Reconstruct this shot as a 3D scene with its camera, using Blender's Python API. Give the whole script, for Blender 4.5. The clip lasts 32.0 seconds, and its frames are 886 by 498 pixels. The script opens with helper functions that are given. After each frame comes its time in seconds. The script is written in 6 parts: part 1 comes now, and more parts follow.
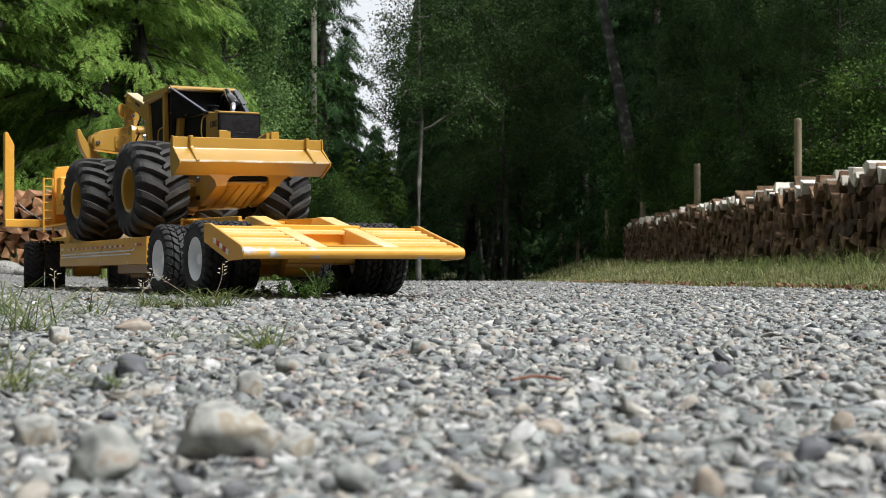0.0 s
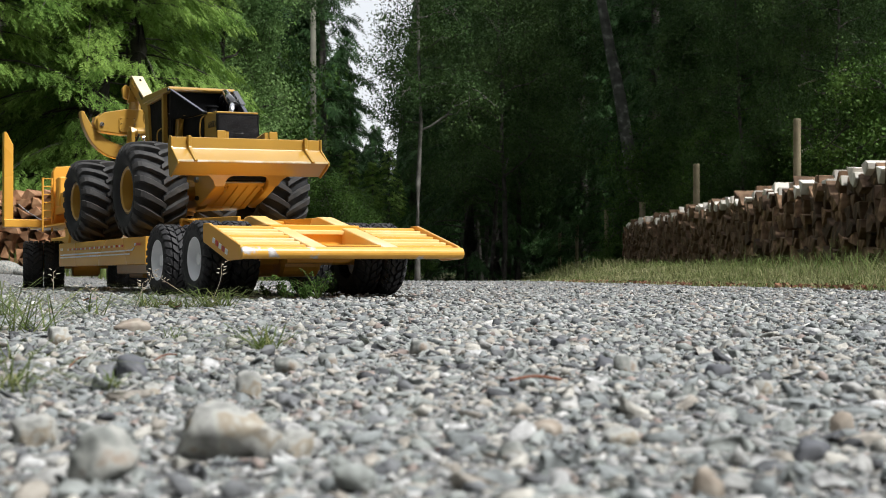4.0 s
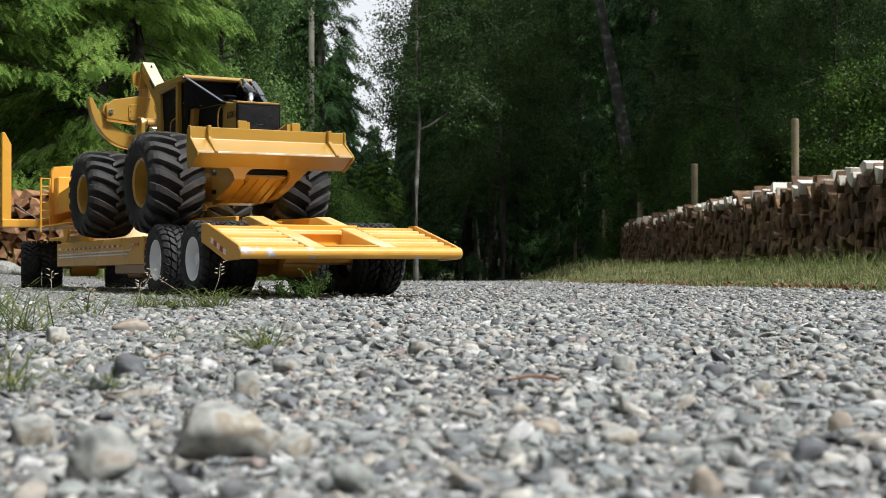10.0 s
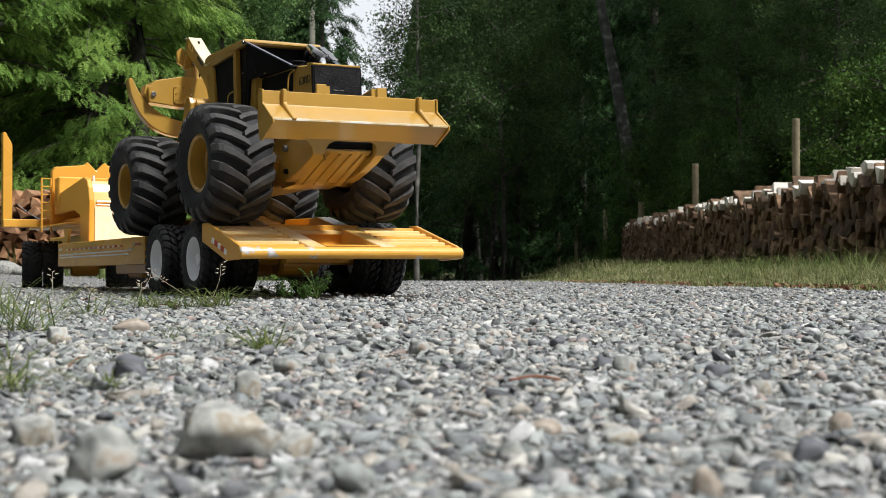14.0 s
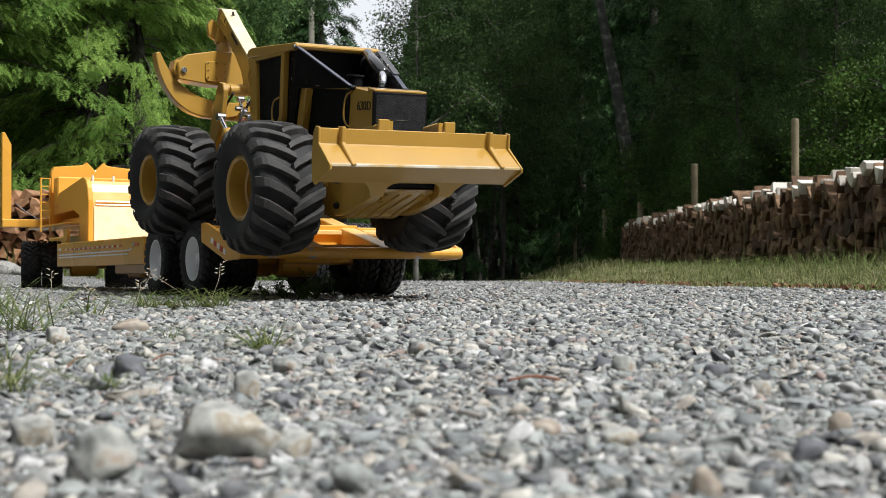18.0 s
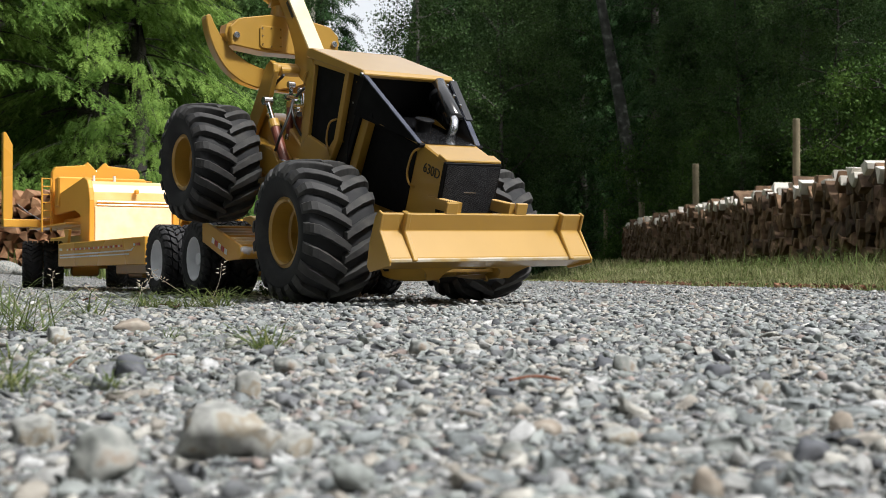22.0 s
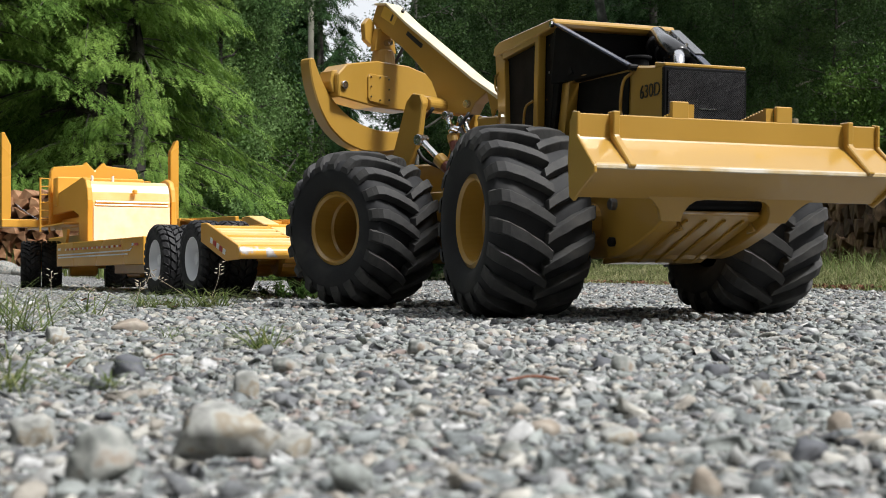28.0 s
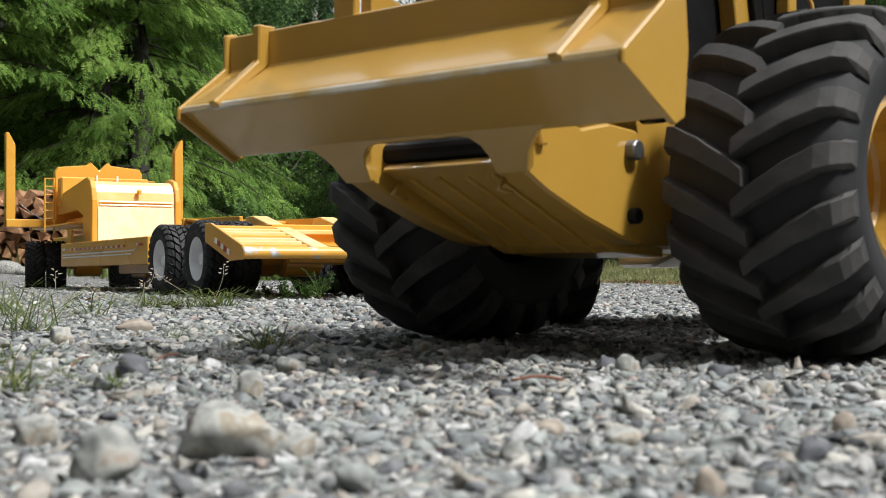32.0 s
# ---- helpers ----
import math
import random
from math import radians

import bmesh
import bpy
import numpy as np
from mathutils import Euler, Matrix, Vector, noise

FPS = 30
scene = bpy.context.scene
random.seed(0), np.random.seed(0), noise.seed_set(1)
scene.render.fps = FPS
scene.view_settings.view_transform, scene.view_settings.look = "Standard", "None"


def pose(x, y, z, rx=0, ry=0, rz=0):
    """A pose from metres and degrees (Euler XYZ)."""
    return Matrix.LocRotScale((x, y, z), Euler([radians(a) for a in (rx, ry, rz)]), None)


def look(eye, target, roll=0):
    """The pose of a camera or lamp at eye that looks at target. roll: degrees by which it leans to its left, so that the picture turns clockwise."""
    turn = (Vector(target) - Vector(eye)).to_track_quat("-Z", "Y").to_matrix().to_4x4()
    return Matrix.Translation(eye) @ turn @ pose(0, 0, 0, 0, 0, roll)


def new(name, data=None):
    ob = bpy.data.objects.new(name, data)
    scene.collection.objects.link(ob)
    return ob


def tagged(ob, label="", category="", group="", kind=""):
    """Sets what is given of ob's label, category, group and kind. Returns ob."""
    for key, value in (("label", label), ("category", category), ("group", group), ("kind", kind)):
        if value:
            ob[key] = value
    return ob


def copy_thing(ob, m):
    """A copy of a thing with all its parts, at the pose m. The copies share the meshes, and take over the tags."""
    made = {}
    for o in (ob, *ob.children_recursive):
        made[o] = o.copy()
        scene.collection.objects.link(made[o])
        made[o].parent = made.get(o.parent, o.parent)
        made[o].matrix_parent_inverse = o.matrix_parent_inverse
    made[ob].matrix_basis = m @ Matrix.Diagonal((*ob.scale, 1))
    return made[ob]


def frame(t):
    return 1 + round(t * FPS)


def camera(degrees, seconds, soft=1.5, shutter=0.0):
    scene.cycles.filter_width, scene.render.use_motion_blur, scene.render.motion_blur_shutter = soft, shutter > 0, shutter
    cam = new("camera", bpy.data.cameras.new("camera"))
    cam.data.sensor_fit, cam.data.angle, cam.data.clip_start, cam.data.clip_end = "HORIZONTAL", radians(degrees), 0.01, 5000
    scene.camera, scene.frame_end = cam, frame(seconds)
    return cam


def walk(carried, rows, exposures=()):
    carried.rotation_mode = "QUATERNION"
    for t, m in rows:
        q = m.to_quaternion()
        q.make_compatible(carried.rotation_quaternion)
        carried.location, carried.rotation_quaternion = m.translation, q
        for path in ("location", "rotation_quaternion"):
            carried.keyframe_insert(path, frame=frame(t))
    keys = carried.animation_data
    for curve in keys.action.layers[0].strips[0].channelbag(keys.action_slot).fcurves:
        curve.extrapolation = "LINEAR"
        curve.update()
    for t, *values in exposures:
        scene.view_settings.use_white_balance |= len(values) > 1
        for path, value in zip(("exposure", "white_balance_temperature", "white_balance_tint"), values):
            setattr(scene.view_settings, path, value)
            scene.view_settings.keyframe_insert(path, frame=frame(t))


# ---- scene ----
# The camera sits on the gravel, a few centimetres up, and sways a little about its foot.
LENS = 38.92
EYE = (0.0, 0.0, 0.0688)
SWAY = ((0, .116), (0.5, .095), (1, .08), (3.5, .08), (5.5, .035), (6, .0), (11, .0), (11.5, .035), (12.5, .06), (13, .04), (16.5, .035),
        (17.5, .0), (19, .0), (19.5, .035), (20.2, .08), (21.5, .08), (22, .05), (22.5, .08), (23.5, .08), (24, .055), (24.5, .01),
        (25, .0), (25.5, -.035), (27.5, -.035), (28, -.02), (28.5, .0), (29, .04), (29.5, .07), (30, .09), (30.5, .12), (31, .135),
        (31.5, .16), (32, .165))
cam = camera(LENS, 32.0, soft=0.7)
# the lens is focused on the trailer, so the nearest stones are soft
cam.data.dof.use_dof, cam.data.dof.focus_distance, cam.data.dof.aperture_fstop = True, 2.1, 22.0
walk(cam, [(t, pose(*EYE, 90.567, 0, a)) for t, a in SWAY])

# Bright daylight through thin haze, from high on the camera's right.
SUN_UP, SUN_TURN = radians(55), radians(124)
world = bpy.data.worlds.new("sky")
scene.world = world
world.use_nodes = True
wn = world.node_tree.nodes
sky = wn.new("ShaderNodeTexSky")
sky.sky_type, sky.sun_disc = "NISHITA", False
sky.sun_elevation, sky.sun_rotation = SUN_UP, SUN_TURN
sky.air_density, sky.dust_density, sky.ozone_density = 1.0, 4.0, 1.0
haze = wn.new("ShaderNodeMixRGB")
haze.inputs[0].default_value = 0.66
haze.inputs[2].default_value = (12.6, 12.8, 13.1, 1)
world.node_tree.links.new(sky.outputs[0], haze.inputs[1])
world.node_tree.links.new(haze.outputs[0], wn["Background"].inputs[0])
wn["Background"].inputs[1].default_value = 0.096
sun = new("sun", bpy.data.lights.new("sun", "SUN"))
sun.data.energy, sun.data.angle, sun.data.color = 4.7, radians(8), (0.985, 0.98, 0.96)
sun.matrix_world = look((math.sin(SUN_TURN) * math.cos(SUN_UP) * 50, math.cos(SUN_TURN) * math.cos(SUN_UP) * 50, math.sin(SUN_UP) * 50), (0, 0, 0))
scene.view_settings.exposure = 0.0


# ---- materials ----
def mat(name, stops, rough=0.6, metal=0.0, scale=20.0, detail=5.0, bump=0.2, bump_scale=None, by=None, spread=0.0, coat=0.0, extra=None, distance=0.002, sheen=0.22):
    """A surface whose colour runs through stops by noise, with a second, larger noise for wear and a fine relief."""
    m = bpy.data.materials.new(name)
    m.use_nodes = True
    n, ln = m.node_tree.nodes, m.node_tree.links.new
    b = n["Principled BSDF"]
    tc = n.new("ShaderNodeTexCoord")
    no = n.new("ShaderNodeTexNoise")
    no.inputs["Scale"].default_value, no.inputs["Detail"].default_value = scale, detail
    ln(tc.outputs["Object"], no.inputs["Vector"])
    ramp = n.new("ShaderNodeValToRGB")
    el = ramp.color_ramp.elements
    while len(el) < len(stops):
        el.new(0.5)
    for e, (p, c) in zip(el, stops):
        e.position, e.color = p, (*c, 1)
    ln(no.outputs["Fac"], ramp.inputs[0])
    col = ramp.outputs[0]
    if spread:
        if by == "island":
            rnd = n.new("ShaderNodeNewGeometry").outputs["Random Per Island"]
        else:
            rnd = n.new("ShaderNodeObjectInfo").outputs["Random"]
        hsv = n.new("ShaderNodeHueSaturation")
        mr = n.new("ShaderNodeMapRange")
        mr.inputs["To Min"].default_value, mr.inputs["To Max"].default_value = 1 - spread, 1 + spread
        ln(rnd, mr.inputs["Value"])
        ln(mr.outputs[0], hsv.inputs["Value"])
        ln(col, hsv.inputs["Color"])
        col = hsv.outputs[0]
    ln(col, b.inputs["Base Color"])
    big = n.new("ShaderNodeTexNoise")
    big.inputs["Scale"].default_value = scale * 0.23
    ln(tc.outputs["Object"], big.inputs["Vector"])
    mr2 = n.new("ShaderNodeMapRange")
    mr2.inputs["To Min"].default_value, mr2.inputs["To Max"].default_value = max(0.02, rough - 0.12), min(1, rough + 0.12)
    ln(big.outputs["Fac"], mr2.inputs["Value"])
    ln(mr2.outputs[0], b.inputs["Roughness"])
    b.inputs["Metallic"].default_value = metal
    b.inputs["Coat Weight"].default_value, b.inputs["Coat Roughness"].default_value = coat, sheen
    b.inputs["Coat IOR"].default_value = 1.5
    if bump:
        bn = n.new("ShaderNodeTexNoise")
        bn.inputs["Scale"].default_value, bn.inputs["Detail"].default_value = bump_scale or scale * 3, 6
        ln(tc.outputs["Object"], bn.inputs["Vector"])
        bu = n.new("ShaderNodeBump")
        bu.inputs["Strength"].default_value, bu.inputs["Distance"].default_value = bump, distance
        ln(bn.outputs["Fac"], bu.inputs["Height"])
        ln(bu.outputs[0], b.inputs["Normal"])
    if extra:
        extra(n, ln, b)
    return m


def dull(n, ln, b):
    """Matt black: hardly any gloss."""
    b.inputs["Specular IOR Level"].default_value = 0.15


def leafy(name, stops, scale, spread=0.35, sheen=0.3):
    """Foliage: thin, partly lit through, each leaf of its own tone."""
    m = mat(name, stops, 0.55, 0, scale, 3, 0, by="island", spread=spread)
    n, ln = m.node_tree.nodes, m.node_tree.links.new
    b = n["Principled BSDF"]
    b.inputs["Specular IOR Level"].default_value = 0.1
    tr = n.new("ShaderNodeBsdfTranslucent")
    mix = n.new("ShaderNodeMixShader")
    mix.inputs[0].default_value = sheen
    src = b.inputs["Base Color"].links[0].from_socket
    ln(src, tr.inputs["Color"])
    ln(b.outputs[0], mix.inputs[1])
    ln(tr.outputs[0], mix.inputs[2])
    ln(mix.outputs[0], n["Material Output"].inputs["Surface"])
    return m


YELLOW = mat("machine_yellow", [(0.3, (0.42, 0.238, 0.036)), (0.7, (0.47, 0.27, 0.046))], 0.38, 0, 9, 5, 0.05, 60, coat=0.8, sheen=0.12)
ORANGE = mat("trailer_yellow", [(0.3, (0.74, 0.365, 0.05)), (0.7, (0.80, 0.41, 0.065))], 0.3, 0, 7, 4, 0.03, 60, coat=0.45)
BLACK = mat("black_paint", [(0.3, (0.004, 0.004, 0.0045)), (0.7, (0.009, 0.009, 0.01))], 0.5, 0, 14, 4, 0.05, 80, extra=dull)
GLOSSBLACK = mat("glossy_black_paint", [(0.3, (0.006, 0.006, 0.007)), (0.7, (0.012, 0.012, 0.013))], 0.22, 0, 14, 4, 0.04, 80, coat=0.8, sheen=0.08)
MESHBLACK = mat("black_mesh", [(0.4, (0.0015, 0.0015, 0.0018)), (0.6, (0.004, 0.004, 0.0045))], 0.7, 0.0, 60, 3, 0.2, 600, extra=dull)
LUGRUBBER = mat("worn_dusty_lug", [(0.28, (0.022, 0.022, 0.024)), (0.5, (0.045, 0.044, 0.043)), (0.74, (0.095, 0.089, 0.08))], 0.75, 0, 26, 7, 0.2, 160)
RUBBER = mat("tyre_rubber", [(0.3, (0.007, 0.0075, 0.0095)), (0.56, (0.015, 0.0155, 0.0175)), (0.76, (0.045, 0.043, 0.04))], 0.72, 0, 18, 6, 0.15, 120)
MESHGREY = mat("grey_wire_mesh", [(0.4, (0.035, 0.035, 0.038)), (0.6, (0.06, 0.06, 0.065))], 0.45, 0.3, 60, 3, 0)
RUBBERDARK = mat("trailer_rubber", [(0.3, (0.013, 0.013, 0.015)), (0.7, (0.036, 0.036, 0.038))], 0.72, 0, 22, 6, 0.15, 150)
WHITEPAINT = mat("white_paint", [(0.3, (0.82, 0.83, 0.85)), (0.7, (0.89, 0.90, 0.92))], 0.45, 0, 20, 4, 0.05, 90)
PRIMER = mat("worn_primer", [(0.35, (0.42, 0.40, 0.38)), (0.65, (0.66, 0.65, 0.66))], 0.5, 0, 60, 6, 0.2, 200)
# pale colour standing in for sun glare on the gooseneck's orange panel
GLAREPANEL = mat("glare_pale_panel", [(0.35, (0.88, 0.78, 0.52)), (0.65, (0.92, 0.86, 0.68))], 0.35, 0.0, 30, 5, 0.1, 200)
WORNLIP = mat("worn_lip", [(0.35, (0.42, 0.27, 0.08)), (0.5, (0.45, 0.36, 0.22)), (0.65, (0.55, 0.50, 0.42))], 0.45, 0, 30, 6, 0.2, 200)
STEEL = mat("bare_steel", [(0.3, (0.5, 0.5, 0.52)), (0.7, (0.7, 0.7, 0.72))], 0.25, 1.0, 40, 4, 0.1, 200)
PINSTEEL = mat("dull_pin_steel", [(0.3, (0.12, 0.12, 0.12)), (0.7, (0.25, 0.25, 0.25))], 0.4, 0.8, 40, 4, 0.1, 200)
CHROME = mat("polished_steel", [(0.4, (0.8, 0.8, 0.82)), (0.6, (0.9, 0.9, 0.9))], 0.1, 1.0, 40, 2, 0.0)
GREYSTEEL = mat("grey_painted_steel", [(0.3, (0.075, 0.082, 0.115)), (0.7, (0.13, 0.14, 0.18))], 0.26, 0.55, 20, 4, 0.05, 90)
COPPER = mat("red_brown_cylinder", [(0.3, (0.13, 0.038, 0.024)), (0.7, (0.20, 0.062, 0.04))], 0.3, 0.1, 30, 4, 0.05, 90)
HOSE = mat("black_hose", [(0.3, (0.01, 0.01, 0.01)), (0.7, (0.02, 0.02, 0.02))], 0.5, 0, 60, 3, 0.1, 300)
LETTER = mat("black_lettering", [(0.4, (0.012, 0.012, 0.012)), (0.6, (0.02, 0.02, 0.02))], 0.5, 0, 50, 2, 0)
RED = mat("red_reflector", [(0.4, (0.45, 0.03, 0.03)), (0.6, (0.55, 0.05, 0.05))], 0.3, 0, 50, 2, 0)
SCUFFED = mat("scuffed_trailer_yellow", [(0.30, (0.72, 0.36, 0.045)), (0.60, (0.78, 0.41, 0.06)), (0.635, (0.50, 0.45, 0.42)), (0.72, (0.66, 0.64, 0.63))], 0.4, 0, 26, 7, 0.08, 120, coat=0.4)


# ---- mesh helpers ----
def link(name, bm, material, smooth=False):
    me = bpy.data.meshes.new(name)
    bm.to_mesh(me)
    bm.free()
    me.materials.append(material)
    if smooth:
        me.polygons.foreach_set("use_smooth", [True] * len(me.polygons))
    return me


def part(name, bm, material, parent, label="", smooth=False):
    """One mesh object under a thing or under a part."""
    ob = new(name, link(name, bm, material, smooth))
    ob.parent = parent
    return tagged(ob, label)


def thing(name, label, category, group="", kind="", at=None):
    ob = new(name)
    ob.empty_display_size = 0.05
    if at is not None:
        ob.matrix_world = at
    return tagged(ob, label, category, group, kind)


def bevel(bm, width, seg=1, angle=0.5):
    if width:
        es = [e for e in bm.edges if len(e.link_faces) == 2 and e.calc_face_angle(0) > angle]
        bmesh.ops.bevel(bm, geom=es, offset=width, segments=seg, affect="EDGES", clamp_overlap=True)
    return bm


def add_box(bm, lo, hi, m=None):
    r = bmesh.ops.create_cube(bm, size=1)
    lo, hi = Vector(lo), Vector(hi)
    for v in r["verts"]:
        v.co = Vector([(a + b) / 2 + c * (b - a) for a, b, c in zip(lo, hi, v.co)])
        if m:
            v.co = m @ v.co
    return bm


def box(lo, hi, w=0.001, m=None):
    return bevel(add_box(bmesh.new(), lo, hi, m), w)


def add_prism(bm, outline, y0, y1, holes=()):
    """A plate: an outline in x and z, between y0 and y1."""
    a = [bm.verts.new((x, y0, z)) for x, z in outline]
    b = [bm.verts.new((x, y1, z)) for x, z in outline]
    n = len(a)
    bm.faces.new(a)
    bm.faces.new(b[::-1])
    for i in range(n):
        j = (i + 1) % n
        bm.faces.new((a[j], a[i], b[i], b[j]))
    bmesh.ops.recalc_face_normals(bm, faces=bm.faces)
    return bm


def prism(outline, y0, y1, w=0.001):
    return bevel(add_prism(bmesh.new(), outline, y0, y1), w)


def add_rod(bm, a, b, r, seg=12, r2=None):
    """A round bar from a to b."""
    a, b = Vector(a), Vector(b)
    m = Matrix.Translation((a + b) / 2) @ (b - a).to_track_quat("Z", "Y").to_matrix().to_4x4()
    bmesh.ops.create_cone(bm, cap_ends=True, segments=seg, radius1=r, radius2=r if r2 is None else r2, depth=(b - a).length, matrix=m)
    return bm


def rod(a, b, r, seg=12, w=0.0, r2=None):
    return bevel(add_rod(bmesh.new(), a, b, r, seg, r2), w)


def tube(points, r, seg=8):
    """A bent round bar or hose through points."""
    bm = bmesh.new()
    pts = [Vector(p) for p in points]
    rings, side = [], None
    for k, p in enumerate(pts):
        d = (pts[min(k + 1, len(pts) - 1)] - pts[max(k - 1, 0)]).normalized()
        side = (d.orthogonal() if side is None else side - d * side.dot(d)).normalized()
        up = d.cross(side)
        rings.append([bm.verts.new(p + (side * math.cos(2 * math.pi * i / seg) + up * math.sin(2 * math.pi * i / seg)) * r) for i in range(seg)])
    for a, b in zip(rings, rings[1:]):
        for i in range(seg):
            bm.faces.new((a[i], a[(i + 1) % seg], b[(i + 1) % seg], b[i])).smooth = True
    bm.faces.new(rings[0][::-1])
    bm.faces.new(rings[-1])
    return bm


def curve_points(points, n=6):
    """A smooth run through points."""
    pts = [Vector(p) for p in points]
    pts = [2 * pts[0] - pts[1], *pts, 2 * pts[-1] - pts[-2]]
    out = []
    for a, b, c, d in zip(pts, pts[1:], pts[2:], pts[3:]):
        for i in range(n):
            t = i / n
            out.append(0.5 * (2 * b + (c - a) * t + (2 * a - 5 * b + 4 * c - d) * t * t + (3 * b - a - 3 * c + d) * t ** 3))
    return out + [pts[-2]]


def lathe(profile, seg=48):
    """Turns a profile of (radius, y) round the y axis."""
    bm = bmesh.new()
    rings = [[bm.verts.new((r * math.cos(2 * math.pi * i / seg), y, r * math.sin(2 * math.pi * i / seg))) for i in range(seg)] for r, y in profile]
    for a, b in zip(rings, rings[1:]):
        for i in range(seg):
            j = (i + 1) % seg
            bm.faces.new((a[i], a[j], b[j], b[i]))
    bmesh.ops.recalc_face_normals(bm, faces=bm.faces)
    return bm


def raw_mesh(name, verts, faces, material, smooth=False):
    """A mesh from arrays of equal-sided faces."""
    me = bpy.data.meshes.new(name)
    v, f = np.asarray(verts, np.float32), np.asarray(faces, np.int32)
    k = f.shape[1]
    me.vertices.add(len(v))
    me.vertices.foreach_set("co", v.ravel())
    me.loops.add(f.size)
    me.loops.foreach_set("vertex_index", f.ravel())
    me.polygons.add(len(f))
    me.polygons.foreach_set("loop_start", np.arange(0, f.size, k, dtype=np.int32))
    if smooth:
        me.polygons.foreach_set("use_smooth", np.ones(len(f), bool))
    me.update(calc_edges=True)
    me.materials.append(material)
    return me


def letters(name, text, size, m, parent, material=None):
    cu = bpy.data.curves.new(name, "FONT")
    cu.body, cu.size, cu.extrude, cu.align_x, cu.align_y = text, size, 0.0004, "CENTER", "CENTER"
    tmp = bpy.data.objects.new(name, cu)
    scene.collection.objects.link(tmp)
    me = bpy.data.meshes.new_from_object(tmp.evaluated_get(bpy.context.evaluated_depsgraph_get()))
    bpy.data.objects.remove(tmp)
    me.materials.clear()
    me.materials.append(material or LETTER)
    ob = new(name, me)
    ob.parent, ob.matrix_basis = parent, m
    return ob


# ---- ground ----
def ground_z(x, y):
    """Gravel that falls gently away down the drive, with a raised verge beside it."""
    s = max(0.0, y - 1.8)
    z = -0.012 * s + 0.012 * 0.8 * (1 - math.exp(-s / 0.8))
    z -= 0.035 * max(0.0, min(y, 60) - 10.0) * (1 - math.exp(-max(0.0, y - 10.0) / 3.0))
    z = max(z, -0.9)
    edge = verge_x(y)
    up = min(1.0, max(0.0, (x - edge) / 1.6))
    up = up * up * (3 - 2 * up)
    side = -0.03 + 0.004 * min(13, max(0, y - 8)) - 0.03 * max(0, min(y, 50) - 21.5)
    z = z * (1 - up) + max(z, side) * up
    lu = min(1.0, max(0.0, (-1.3 - 0.12 * y - x) / 1.5)) * min(1.0, max(0.0, (y - 3.5) / 3.0))
    z = z * (1 - lu) + max(z, 0.05) * lu
    return z


def verge_x(y):
    """Where the gravel ends and the grass begins."""
    return 1.16 - 0.062 * (y - 3.0) + 0.05 * math.sin(y * 2.3) + 0.03 * math.sin(y * 5.1) if y < 12 else 0.62 + (y - 12) * 0.02


def axis(spans):
    out = []
    for a, b, n in spans:
        out += list(np.linspace(a, b, n, endpoint=False))
    return out + [spans[-1][1]]


